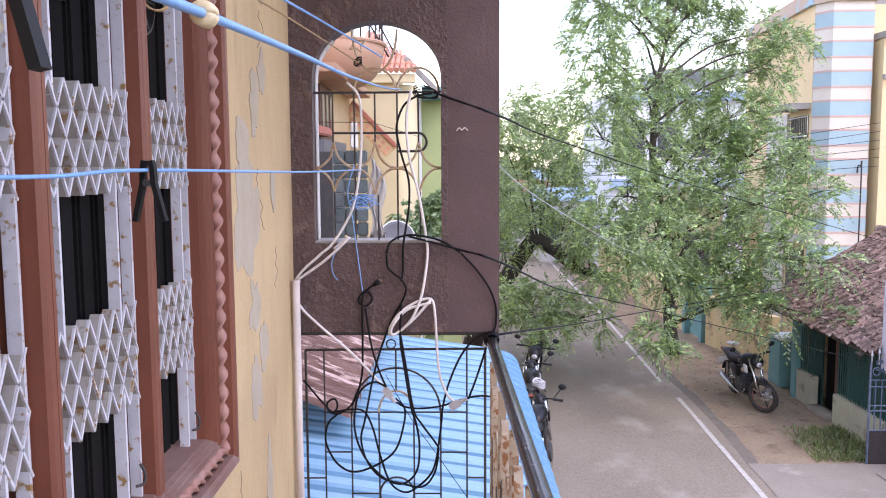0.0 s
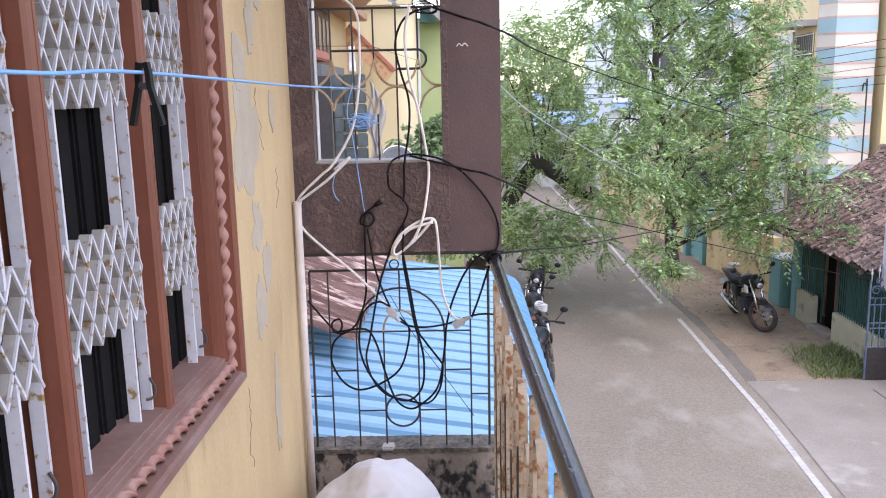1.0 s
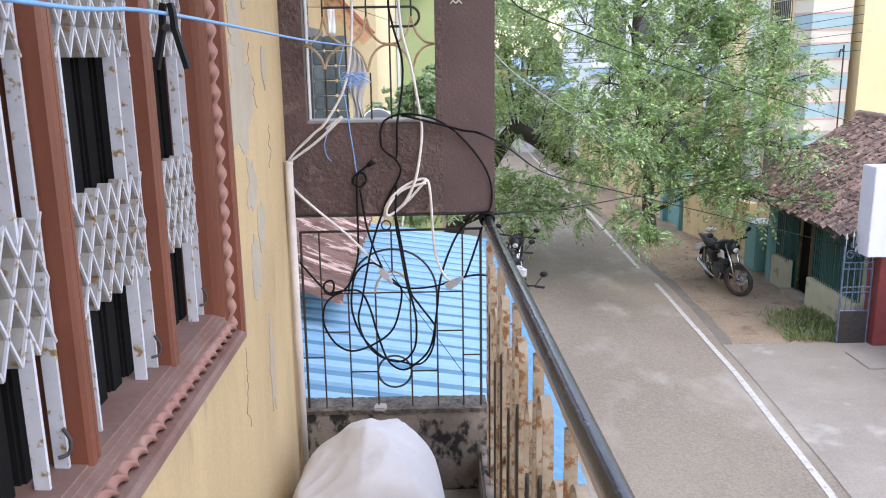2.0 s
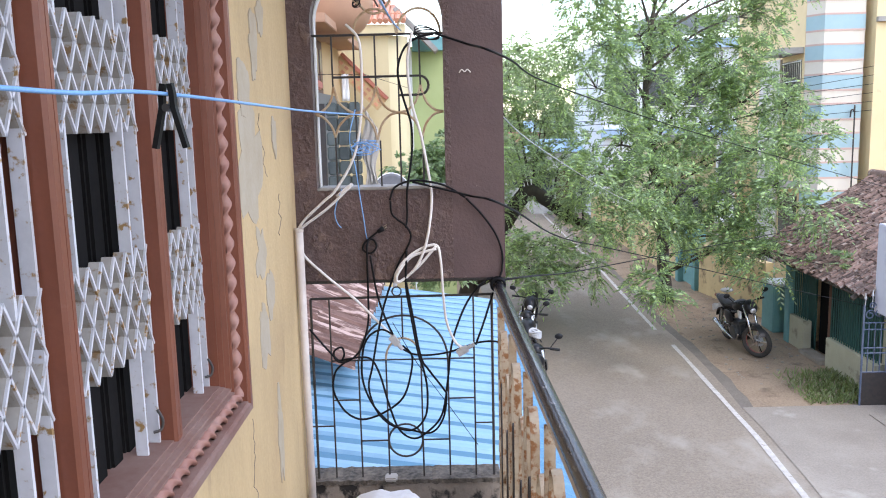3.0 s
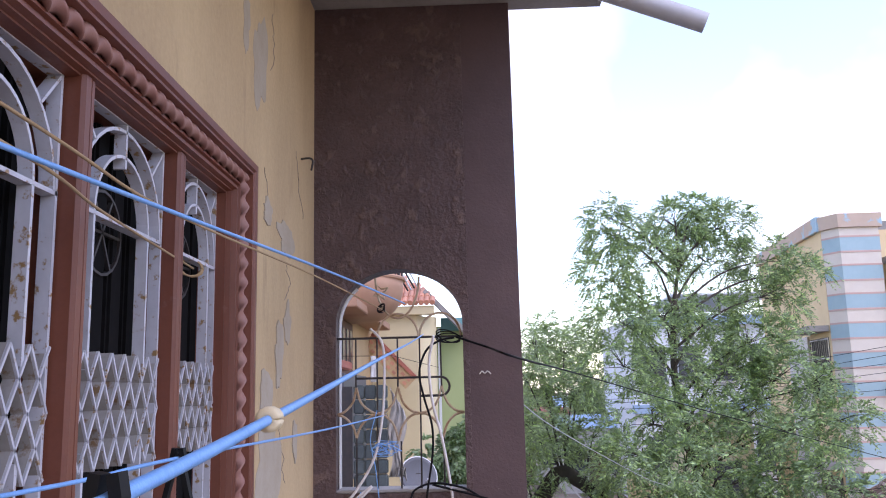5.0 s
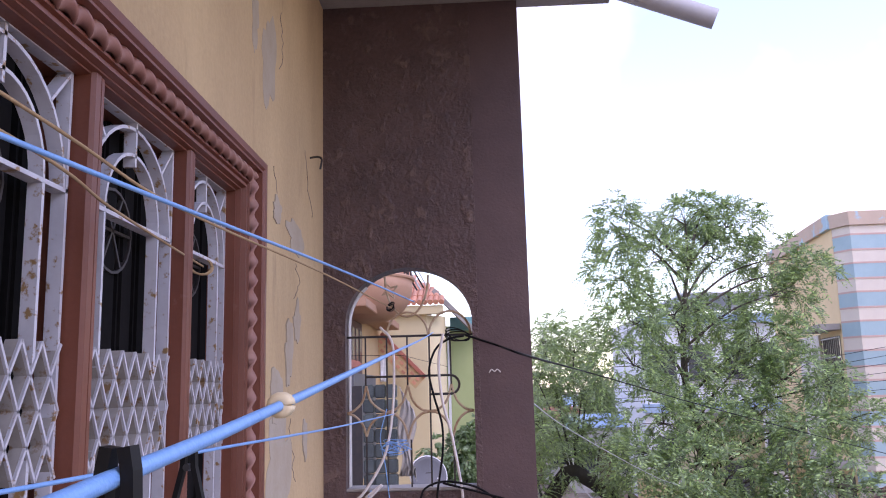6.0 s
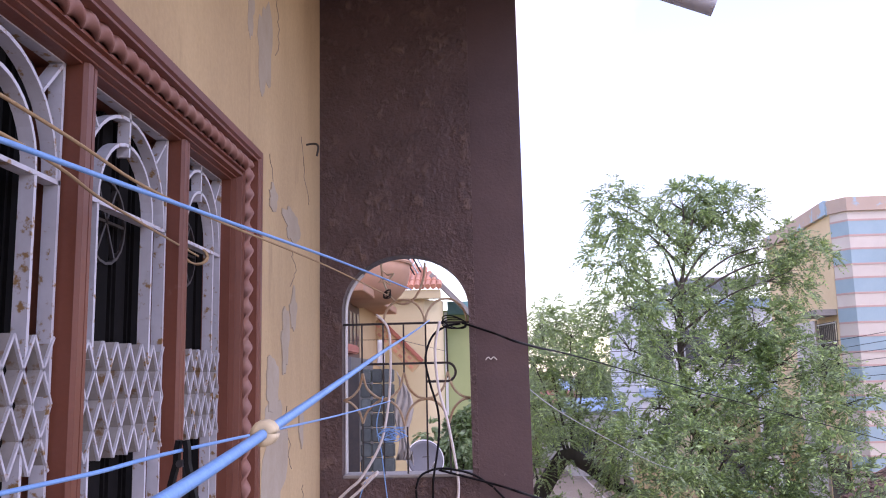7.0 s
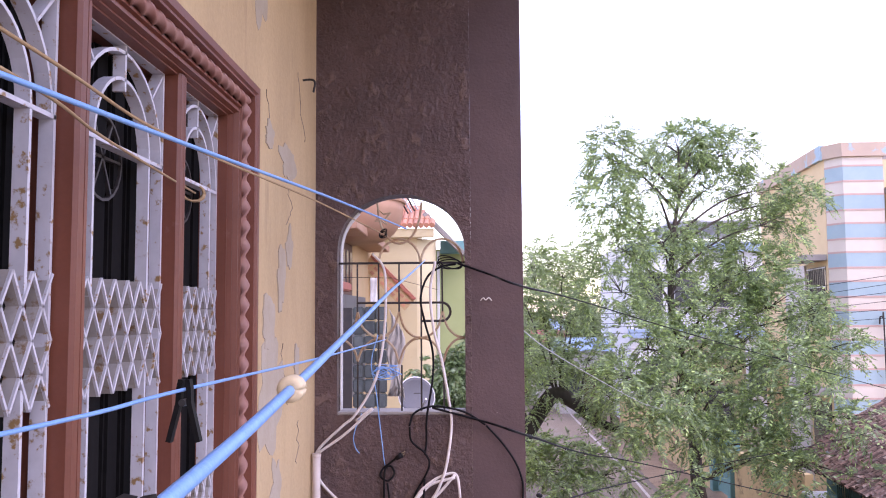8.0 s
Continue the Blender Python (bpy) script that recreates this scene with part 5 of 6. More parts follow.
# ---- old shed with a weathered roof ----
old = thing("old_shed", (-1.5, 7.0, 0.0), "old shed with a weathered rust-brown tiled roof and grey gable", "shed")
part("wall", bm_box(-2.6, -1.30, 5.5, 8.7, 0.0, 2.93), CEMENT, old)
bm = bmesh.new()
v = [bm.verts.new(p) for p in ((-2.6, 5.5, 2.93), (-1.30, 5.5, 2.93), (-2.6, 5.5, 3.45), (-2.6, 5.62, 2.93), (-1.30, 5.62, 2.93), (-2.6, 5.62, 3.45))]
for f in ((0, 1, 2), (5, 4, 3), (0, 3, 4, 1), (1, 4, 5, 2), (2, 5, 3, 0)):
    bm.faces.new([v[i] for i in f])
part("gable", bm, CEMENT, old)
for j in range(15):
    ya = 5.34 + 0.235 * j
    for i in range(6):
        xa, xb = -0.56 - 0.35 * i, -0.56 - 0.35 * (i + 1) - 0.04
        za, zb = 2.93 + 0.42 * (-0.56 - xa) + 0.012, 2.93 + 0.42 * (-0.56 - xb) - 0.004
        bm = bmesh.new()
        bar = [(ya, 0), (ya + 0.04, 0.055), (ya + 0.10, 0.075), (ya + 0.15, 0.05), (ya + 0.235, 0.0)]
        jig = rng.uniform(-0.012, 0.012)
        r = [bm.verts.new((xa, q, za + h + jig)) for q, h in bar]
        s = [bm.verts.new((xb, q, zb + h + jig)) for q, h in bar]
        r2 = [bm.verts.new((xa, q, za + h - 0.02 + jig)) for q, h in bar]
        for t in range(4):
            bm.faces.new((r[t], r[t + 1], s[t + 1], s[t]))
            bm.faces.new((r[t], r2[t], r2[t + 1], r[t + 1]))
        part("roof_tile", bm, OLDTILE, old)

# ---- the neighbour's house seen through the arched opening ----
ORIGIN = Vector((-0.26, 0, 0.17))
house = thing("neighbour_house", (-1.5, 16.0, 0.0), "cream and peach two-storey house with an orange tiled roof", "house")
part("side_wall", bm_box(-3.5, -1.62, 10.6, 16.0, 0, 7.0), PEACH, house, "peach rendered side wall")
part("front_wall", bm_box(-3.5, -0.75, 16.0, 20.0, 0, 6.14), CREAM, house, "cream rendered wall")
part("curved_corner", bm_tube([(-0.75, 16.35, 0), (-0.75, 16.35, 5.98)], 0.35, 24), CREAM, house, "rounded cream corner", True)
part("fascia", bm_box(-1.55, -0.42, 15.86, 16.0, 6.0, 6.17, bevel=0.01), CREAM, house)
bm = bmesh.new()
ring = [(-1.62 + 0.86 * math.cos(q), 12.7 + 0.86 * math.sin(q)) for q in [-math.pi / 2 + math.pi * i / 24 for i in range(25)]]
rings = []
for k in range(9):
    u = k / 8
    s = 0.45 + 0.58 * math.sin(math.pi / 2 * u)
    rings.append([bm.verts.new((-1.62 + (x + 1.62) * s, 12.7 + (yy - 12.7) * s, 5.62 + 0.62 * u * u)) for x, yy in ring])
for r, s in zip(rings, rings[1:]):
    for i in range(24):
        bm.faces.new((r[i], r[i + 1], s[i + 1], s[i]))
bm.faces.new(rings[0])
bm.faces.new(rings[-1][::-1])
balc = part("balcony", bm, SALMON, house, "rounded salmon balcony front", True)
part("coping", tube(bmesh.new(), [(x + 0.04 * (x + 1.62), yy, 6.25) for x, yy in ring], 0.03, 6), SALMON, balc)
for i in range(3, 22, 3):
    part("rail_post", bm_tube([(ring[i][0], ring[i][1], 6.24), (ring[i][0], ring[i][1], 6.9)], 0.015, 6), BLACK, balc)
for k in range(4):
    part("rail_bar", bm_tube([(-0.98 + 0.07 * k, 12.6, 6.62), (-0.68 + 0.05 * k, 12.9, 6.1 + 0.02 * k)], 0.014, 6), PALE if k % 2 else BLACK, balc)
part("sunshade", bm_box(-1.62, -1.22, 11.0, 15.4, 5.68, 5.80, bevel=0.01), SALMON, house, "salmon sunshade slab over the windows")
win = part("window", bm_box(-1.62, -1.58, 11.9, 13.1, 4.75, 5.62, bevel=0.01), WOOD, house, "dark carved wooden window")
for yy in (12.05, 12.42, 12.79):
    part("pane", bm_box(-1.578, -1.57, yy, yy + 0.2, 4.9, 5.5, bevel=0.003), GLASS, win)
part("sill_roof", bm_box(-1.62, -1.40, 10.7, 11.8, 4.86, 4.98, bevel=0.02), COPING, house, "terracotta ledge")
# Plain block in dark grey stands in for the dark windows here.
part("lower_block", bm_box(-1.62, -1.36, 10.8, 13.0, 3.4, 4.80), DISH, house, "dark grey block standing in for dark windows")
bm = bmesh.new()
beam(bm, (-1.66, 15.5, 5.52), (-0.86, 15.5, 4.70), 0.26, 0.12, Yax)
stair = part("stair_parapet", bm, PEACH, house, "orange stair parapet with patterned blocks")
for i in range(8):
    p = Vector((-1.62, 15.43, 5.48)).lerp(Vector((-0.90, 15.43, 4.74)), i / 7.5)
    bm = bmesh.new()
    for s in (-0.07, 0.0, 0.07):
        beam(bm, p + Vector((0.02 + s, 0, 0.02 + s)) , p + Vector((0.075 + s, 0, -0.035 + s)), 0.05, 0.02, Yax)
    part("block", bm, TERRA, stair)
bm = bmesh.new()
beam(bm, (-1.56, 15.5, 5.63), (-0.76, 15.5, 4.81), 0.06, 0.2, Yax)
part("stair_coping", bm, COPING, stair, "red coping")
green = part("green_wall", bm_box(-0.74, 0.45, 17.0, 17.2, 0, 5.85), MINT, house, "light green rendered wall")
part("door_post", bm_box(-0.40, -0.35, 16.8, 16.9, 0, 5.8), PALE, house, "pale door post")
part("lintel", bm_box(-0.33, 0.3, 16.7, 17.0, 5.75, 6.0), TURQ, house)
tile_bm = bmesh.new()
tube(tile_bm, [(0.0, 0.0, 0.0), (0.0, 0.27, 0.12)], 0.055, 8)
tile_me = bpy.data.meshes.new("roof_tile")
tile_bm.to_mesh(tile_me)
tile_bm.free()
tile_me.materials.append(TERRA)
for i in range(13):
    for j in range(9):
        if -1.50 + 0.105 * i > -0.42 - 1.0 * 0.115 * j:
            continue
        t = new("roof_tile", tile_me)
        t.location = (-1.50 + 0.105 * i, 15.80 + 0.25 * j, 6.22 + 0.115 * j + 0.01 * (j % 2))
        t.parent, t.matrix_parent_inverse = house, Matrix.Translation(BASE[house.name]).inverted()
bm = bmesh.new()
beam(bm, (-0.62, 16.4, 6.50), (0.15, 16.4, 5.70), 0.09, 0.5, Yax)
part("gable_slab", bm, CEMENT, house, "grey sloping gable slab")

towel_bm = bmesh.new()
rows = [[towel_bm.verts.new((-1.04 + 0.09 * i / 6, 11.0 + 0.02 * math.sin(1.7 * i + 0.5 * j), 5.02 - 0.34 * j / 8)) for i in range(7)] for j in range(9)]
for r, q in zip(rows, rows[1:]):
    for i in range(6):
        towel_bm.faces.new((r[i], r[i + 1], q[i + 1], q[i]))
towel = link("towel", towel_bm, WHITEWASH, None, "", True)
towel.modifiers.new("thickness", "SOLIDIFY").thickness = 0.006
tagged(towel, "white towel hanging on a line by the neighbour's stair", "towel")
towel_line = link("drying_line", bm_tube([(-1.62, 11.0, 5.03), (-0.75, 11.0, 5.015), (-0.36, 16.0, 5.0)], 0.004, 6), CABLE_K)
tagged(towel_line, "thin line strung from the neighbour's wall for drying", "clothes line")
ORIGIN = Vector((-0.14, 0, 0.09))
blocks = thing("glass_block_wall", (-1.02, 9.0, 0.0), "grey-green glass block screen with wire mesh beside it", "screen wall")
part("base", bm_box(-1.30, -0.72, 9.0, 9.12, 0, 3.45), CEMENT, blocks)
part("mesh_panel", bm_box(-1.32, -1.11, 8.97, 9.0, 3.2, 4.69), BLACK, blocks, "black wire mesh panel")
for i in range(3):
    for j in range(8):
        part("glass_block", bm_box(-1.10 + 0.122 * i, -0.986 + 0.122 * i, 8.99, 9.1, 3.47 + 0.155 * j, 3.615 + 0.155 * j, bevel=0.012), BLOCK, blocks)
bm = bmesh.new()
rows = [[bm.verts.new((-0.73 + 0.15 * i / 10 + 0.03 * math.sin(j), 9.15 + 0.03 * math.sin(1.9 * i + 0.6 * j), 4.68 - 0.95 * j / 10 - 0.25 * (i / 10) * (j < 9))) for i in range(11)] for j in range(11)]
for r, s in zip(rows, rows[1:]):
    for i in range(10):
        bm.faces.new((r[i], r[i + 1], s[i + 1], s[i]))
ob = link("plastic_sheet", bm, FILM, None, "", True)
ob.modifiers.new("thickness", "SOLIDIFY").thickness = 0.004
tagged(ob, "dusty translucent plastic sheet hanging beside the glass blocks", "plastic sheet")

dish = thing("satellite_dish", (-0.50, 9.45, 2.7), "grey satellite dish on a short pole with its rim turned up", "satellite dish")
bm = bmesh.new()
ctr, nrm = Vector((-0.46, 9.4, 3.70)), Vector((0.45, -1.0, 0.35)).normalized()
e1 = nrm.orthogonal().normalized()
e2 = nrm.cross(e1)
rings = []
for j in range(1, 8):
    r = 0.21 * j / 7
    rings.append([bm.verts.new(ctr + nrm * (0.9 * r * r) + e1 * r * math.cos(q) + e2 * r * math.sin(q)) for q in [2 * math.pi * i / 28 for i in range(28)]])
for r, s in zip(rings, rings[1:]):
    for i in range(28):
        bm.faces.new((r[i], r[(i + 1) % 28], s[(i + 1) % 28], s[i]))
bm.faces.new(rings[0])
bowl = part("bowl", bm, DISH, dish, "grey steel bowl", True)
bowl.modifiers.new("thickness", "SOLIDIFY").thickness = 0.012
part("rim", bm_tube([ctr + nrm * 0.04 + (e1 * math.cos(q) + e2 * math.sin(q)) * 0.212 for q in [2 * math.pi * i / 28 for i in range(29)]], 0.008, 6), WHITEPAINT, bowl)
bars = bmesh.new()
for k, w in ((0.03, 0.10), (-0.03, 0.08)):
    beam(bars, ctr + nrm * 0.02 + e2 * 0 + Vector((-w / 2, 0, k)), ctr + nrm * 0.02 + Vector((w / 2, 0.04, k)), 0.012, 0.006, nrm)
part("lettering", bars, BLACK, bowl)
part("arm", bm_tube([ctr - Vector((0, 0, 0.24)), ctr + nrm * 0.35 - Vector((0, 0, 0.1))], 0.012, 8), SILVER, dish)
part("pole", bm_tube([(-0.46, 9.47, 0.0), (-0.46, 9.47, 3.70)], 0.025, 10), SILVER, dish)
bush = thing("shrub", (-0.15, 10.4, 0.0), "leafy green shrub growing beside the neighbour's house", "shrub")
leaves, tips = crown([(-0.34, 10.4, 3.7, 0.28), (-0.05, 10.3, 3.9, 0.32), (0.15, 10.5, 4.15, 0.28), (-0.2, 10.5, 3.3, 0.4), (0.1, 10.4, 3.4, 0.4), (0.05, 10.4, 2.8, 0.4), (0.25, 10.4, 3.75, 0.3), (-0.3, 10.4, 3.95, 0.22)], 60, length=0.15, leaf=0.075, width=0.032, count=5)
quads("foliage", leaves, LEAF, bush)
part("stem", bm_tube([(-0.15, 10.4, 0), (-0.12, 10.4, 1.8), (-0.05, 10.4, 3.6)], [0.04, 0.03, 0.012], 8), BARK, bush)

# ---- tiled house with green bars across the street ----
ORIGIN = Vector((-0.31, 0, 0.20))
tiled = thing("tiled_house", (8.0, 14.6, 0.0), "old low house with country clay tiles and a green barred front", "house")
part("back_wall", bm_box(8.6, 8.8, 12.3, 16.5, 0, 3.0), OLDYELLOW, tiled)
part("end_wall", bm_box(7.3, 8.6, 16.3, 16.5, 0, 2.2), OLDYELLOW, tiled)
part("end_wall", bm_box(6.95, 8.6, 12.3, 12.45, 0, 1.7), LOWWALL, tiled)
part("low_wall", bm_box(6.80, 6.95, 12.35, 14.02, 0, 0.52, bevel=0.01), LOWWALL, tiled, "faded lime low wall")
part("low_wall", bm_box(6.80, 6.95, 14.92, 15.55, 0, 0.58, bevel=0.01), LOWWALL, tiled, "faded lime low wall")
part("corner_post", bm_box(6.78, 6.98, 15.55, 15.76, 0, 1.95, bevel=0.01), TURQ, tiled, "turquoise painted post")
part("side_bars_wall", bm_box(6.98, 8.6, 15.6, 15.7, 0, 1.7), OLDYELLOW, tiled)
part("top_rail", bm_box(6.86, 6.90, 12.35, 15.55, 1.66, 1.70), GREENBAR, tiled)
for i in range(21):
    part("bar", bm_tube([(6.875, 12.4 + 0.08 * i, 0.5), (6.875, 12.4 + 0.08 * i, 1.68)], 0.012, 6), GREENBAR, tiled)
for i in range(8):
    part("bar", bm_tube([(6.875, 14.95 + 0.08 * i, 0.56), (6.875, 14.95 + 0.08 * i, 1.68)], 0.012, 6), GREENBAR, tiled)
part("door_post", bm_tube([(6.875, 14.06, 0), (6.875, 14.06, 1.68)], 0.03, 8), WOOD, tiled)
# Black panel fills the doorway in place of the unlit interior.
part("door_leaf", bm_box(7.10, 7.15, 14.04, 14.94, 0.02, 1.66), SLAT, tiled, "black panel standing for the dark doorway")
# Dark panels added behind the bars to give the shade inside.
for ya, yb in ((12.46, 14.02), (14.95, 15.55)):
    part("inner_screen", bm_box(7.02, 7.05, ya, yb, 0.0, 1.66), GREENBAR, tiled, "dark panel added for the dim interior behind the bars")
part("threshold", bm_box(6.72, 6.98, 14.06, 14.92, 0, 0.07, bevel=0.01), PAD, tiled)
part("roof_deck", beam(bmesh.new(), (6.52, 14.32, 1.66), (8.75, 14.32, 3.06), 0.05, 4.44, Yax), WOOD, tiled)
part("rafter", bm_tube([(6.36, 12.3, 1.58), (8.6, 12.3, 2.98)], 0.04, 8), BARK, tiled)
pole = part("eave_pole", bm_tube([(6.48, 12.1, 1.62), (6.50, 16.6, 1.64)], 0.03, 8), BARK, tiled)
ct = bmesh.new()
seg = 6
r0 = [ct.verts.new((0, 0.058 * math.cos(math.pi * k / seg), 0.046 * math.sin(math.pi * k / seg))) for k in range(seg + 1)]
r1 = [ct.verts.new((0.19, 0.048 * math.cos(math.pi * k / seg), 0.038 * math.sin(math.pi * k / seg))) for k in range(seg + 1)]
r2 = [ct.verts.new((0, 0.045 * math.cos(math.pi * k / seg), 0.030 * math.sin(math.pi * k / seg))) for k in range(seg + 1)]
for k in range(seg):
    ct.faces.new((r0[k], r0[k + 1], r1[k + 1], r1[k]))
    ct.faces.new((r0[k], r2[k], r2[k + 1], r0[k + 1]))
clay_me = bpy.data.meshes.new("clay_tile")
ct.to_mesh(clay_me)
ct.free()
clay_me.materials.append(CLAY)
rest = bmesh.new()
slope = math.atan2(1.40, 2.23)
for j in range(46):
    for i in range(25):
        yy = 12.12 + 0.096 * j + rng.uniform(-0.02, 0.02)
        u = 0.106 * i + rng.uniform(-0.045, 0.045)
        m = (Matrix.Translation((6.42 + u * math.cos(slope), yy, 1.655 + u * math.sin(slope) + rng.uniform(0, 0.02)))
             @ Euler((rng.uniform(-0.25, 0.25), -slope + 0.06 + rng.uniform(-0.10, 0.10), rng.uniform(-0.25, 0.25))).to_matrix().to_4x4())
        if j < 18 and i < 16:
            t = new("clay_tile", clay_me)
            t.parent = tiled
            t.matrix_parent_inverse = Matrix.Translation(BASE[tiled.name]).inverted()
            t.matrix_basis = m
        else:
            rest.from_mesh(clay_me)
            rest.verts.ensure_lookup_table()
            bmesh.ops.transform(rest, matrix=m, verts=rest.verts[-len(clay_me.vertices):])
ob = part("clay_tiles", rest, CLAY_J, tiled)
ob["kind"] = "stuff"
ridge = part("ridge", bm_tube([(8.75, 12.1, 3.10), (8.75, 16.6, 3.12)], 0.09, 10), CLAY_J, tiled, "clay ridge capping", True)

# ---- gate with maroon pillar ----
gate = thing("iron_gate", (6.45, 11.95, 0.0), "ornate blue and silver iron gate leaf with a black lower panel", "gate")
GX0, GX1, GGY = 6.40, 6.86, 12.0
part("panel", bm_box(GX0, GX1, GGY - 0.01, GGY + 0.01, 0.02, 0.52, bevel=0.005), BLACK, gate, "black sheet steel panel")
for x in (GX0 + 0.01, GX1 - 0.01):
    part("stile", bm_tube([(x, GGY, 0.02), (x, GGY, 1.55)], 0.016, 8), GATEBLUE, gate)
for i in range(1, 5):
    x = GX0 + 0.46 * i / 5
    part("bar", bm_tube([(x, GGY, 0.52), (x, GGY, 1.28)], 0.009, 6), GATEBLUE, gate)
for z in (0.53, 0.82, 0.9, 1.18, 1.28):
    part("cross_bar", bm_tube([(GX0, GGY, z), (GX1, GGY, z)], 0.011, 6), GATEBLUE, gate)
for cx, cz, r in ((6.50, 1.40, 0.075), (6.64, 1.42, 0.07), (6.53, 1.54, 0.05), (6.75, 1.36, 0.05)):
    pts = [(cx + r * (1 - 0.6 * i / 20) * math.cos(0.42 * i), GGY, cz + r * (1 - 0.6 * i / 20) * math.sin(0.42 * i)) for i in range(21)]
    part("scroll", bm_tube(pts, 0.01, 6), GATEBLUE, gate)
for i in range(5):
    x, z = GX0 + 0.02 + 0.105 * i, (1.62, 1.66, 1.55, 1.48, 1.42)[i]
    part("spear", bm_tube([(x, GGY, z - 0.16), (x, GGY, z), (x, GGY, z + 0.03), (x, GGY, z + 0.11)], [0.008, 0.008, 0.022, 0.002], 8), SILVER, gate, "silver spear finial")
structure("wall_gate_pillar", bm_box(6.88, 7.25, 11.85, 12.2, 0, 1.42, bevel=0.01), MAROON, "maroon tiled gate pillar", "pillar")
structure("wall_gate_upper", bm_box(6.60, 7.9, 11.72, 12.1, 1.425, 2.74, bevel=0.01), LILAC, "pale lilac upper wall above the gate pillar", "wall")
structure("wall_gate_house", bm_box(7.26, 7.9, 8.0, 12.1, 0, 1.42, bevel=0.01), LILAC, "pale lilac house wall beside the gate", "wall")
mat_ob = link("door_mat", bm_box(6.35, 7.1, 10.9, 11.6, 0.021, 0.035, bevel=0.004), PAD)
tagged(mat_ob, "pale speckled mat lying on the concrete by the gate", "mat")

# ---- compound wall along the far verge ----
comp = thing("compound_wall", (6.9, 19.3, 0.0), "stained yellow compound wall with turquoise gate posts", "wall")
bm = bmesh.new()
beam(bm, (7.15, 17.5, 0.6), (6.62, 20.4, 0.6), 0.18, 1.2, (0, 0, 1))
part("wall", bm, OLDYELLOW, comp)
for x, yy in ((6.58, 20.6), (6.5, 21.8)):
    part("post", bm_box(x - 0.13, x + 0.13, yy - 0.13, yy + 0.13, 0, 1.65, bevel=0.01), TURQ, comp, "turquoise gate post")
part("gate_leaf", bm_box(6.5, 6.55, 20.75, 21.65, 0.05, 1.35, bevel=0.01), TURQ, comp)
bm = bmesh.new()
beam(bm, (6.5, 22.0, 0.6), (6.3, 34.0, 0.6), 0.18, 1.2, (0, 0, 1))
part("wall", bm, OLDYELLOW, comp)
tank = thing("water_drum", (7.0, 16.65, 0.0), "blue-grey painted box standing by the fence", "box")
part("body", bm_box(6.78, 7.25, 16.3, 16.9, 0.0, 0.95, bevel=0.02), TURQ, tank)
part("lid", bm_box(6.76, 7.27, 16.28, 16.92, 0.95, 1.0, bevel=0.015), PALE, tank)

# ---- striped building ----
ORIGIN = Vector((-0.31, 0, 0.20))
bld = thing("striped_building", (10.0, 22.0, 0.0), "yellow three-storey building with a blue and white striped corner bay", "building")


def prism(pts, z0, z1):
    bm = bmesh.new()
    lo = [bm.verts.new((x, y, z0)) for x, y in pts]
    hi = [bm.verts.new((x, y, z1)) for x, y in pts]
    for i in range(len(pts)):
        j = (i + 1) % len(pts)
        bm.faces.new((lo[i], lo[j], hi[j], hi[i]))
    bm.faces.new(lo)
    bm.faces.new(hi)
    return bm


part("body", prism([(8.95, 20.45), (9.47, 26.5), (13.0, 26.5), (13.0, 20.46)], 0, 8.18), YELLOW, bld, "yellow rendered body")
bay = [(8.96, 20.44), (9.20, 20.0), (10.14, 20.0), (10.14, 20.44)]


def band(z0, z1, out):
    return prism([(bay[0][0] - out, bay[0][1]), (bay[1][0] - 0.5 * out, bay[1][1] - out), (bay[2][0] + out, bay[2][1] - out), (bay[3][0] + out, bay[3][1])], z0, z1)


z = -0.262
while z < 7.5:
    part("white_band", band(z, z + 0.273, 0.0), ST_WHITE, bld)
    part("pink_band", band(z + 0.273, z + 0.318, 0.010), ST_PINK, bld)
    part("blue_band", band(z + 0.318, z + 0.642, 0.005), ST_BLUE, bld)
    part("pink_band", band(z + 0.642, z + 0.687, 0.010), ST_PINK, bld)
    z += 0.687


part("white_band", band(z, 8.178, 0.0), ST_WHITE, bld)


def on_face(y, out=0.0):
    return 8.95 + (y - 20.45) * 0.086 - out


def face_slab(name, ya, yb, z0, z1, out, material, parent, label=""):
    return part(name, prism([(on_face(ya, out), ya), (on_face(yb, out), yb), (on_face(yb) + 0.02, yb), (on_face(ya) + 0.02, ya)], z0, z1), material, parent, label)


face_slab("parapet", 20.45, 26.5, 8.18, 8.54, 0.10, BLUE_PEACH, bld, "peach parapet with pale blue patches")
part("bay_parapet", band(8.18, 8.51, 0.07), BLUE_PEACH, bld, "peach parapet of the bay with pale blue patches")
part("roof_parapet", bm_box(10.28, 13.0, 20.47, 26.5, 8.18, 8.4), CEMENT, bld)
win = face_slab("window", 20.60, 21.95, 4.15, 5.60, 0.02, GLASS, bld, "dark barred window")
for i in range(10):
    yy = 20.65 + 0.14 * i
    part("window_bar", bm_tube([(on_face(yy, 0.05), yy, 4.15), (on_face(yy, 0.05), yy, 5.60)], 0.012, 6), BLACK, win)
for zz in (4.2, 4.7, 5.1, 5.56):
    part("window_bar", bm_tube([(on_face(20.6, 0.05), 20.6, zz), (on_face(21.95, 0.05), 21.95, zz)], 0.016, 6), PALE, win)
face_slab("awning", 20.50, 22.1, 5.74, 5.88, 0.50, CEMENT, bld, "grey concrete window awning")
face_slab("white_pier", 22.1, 23.9, 0, 5.7, 0.06, WHITEWASH, bld, "white panel beside the window")
face_slab("lower_window", 20.60, 21.95, 1.0, 2.3, 0.02, GLASS, bld)
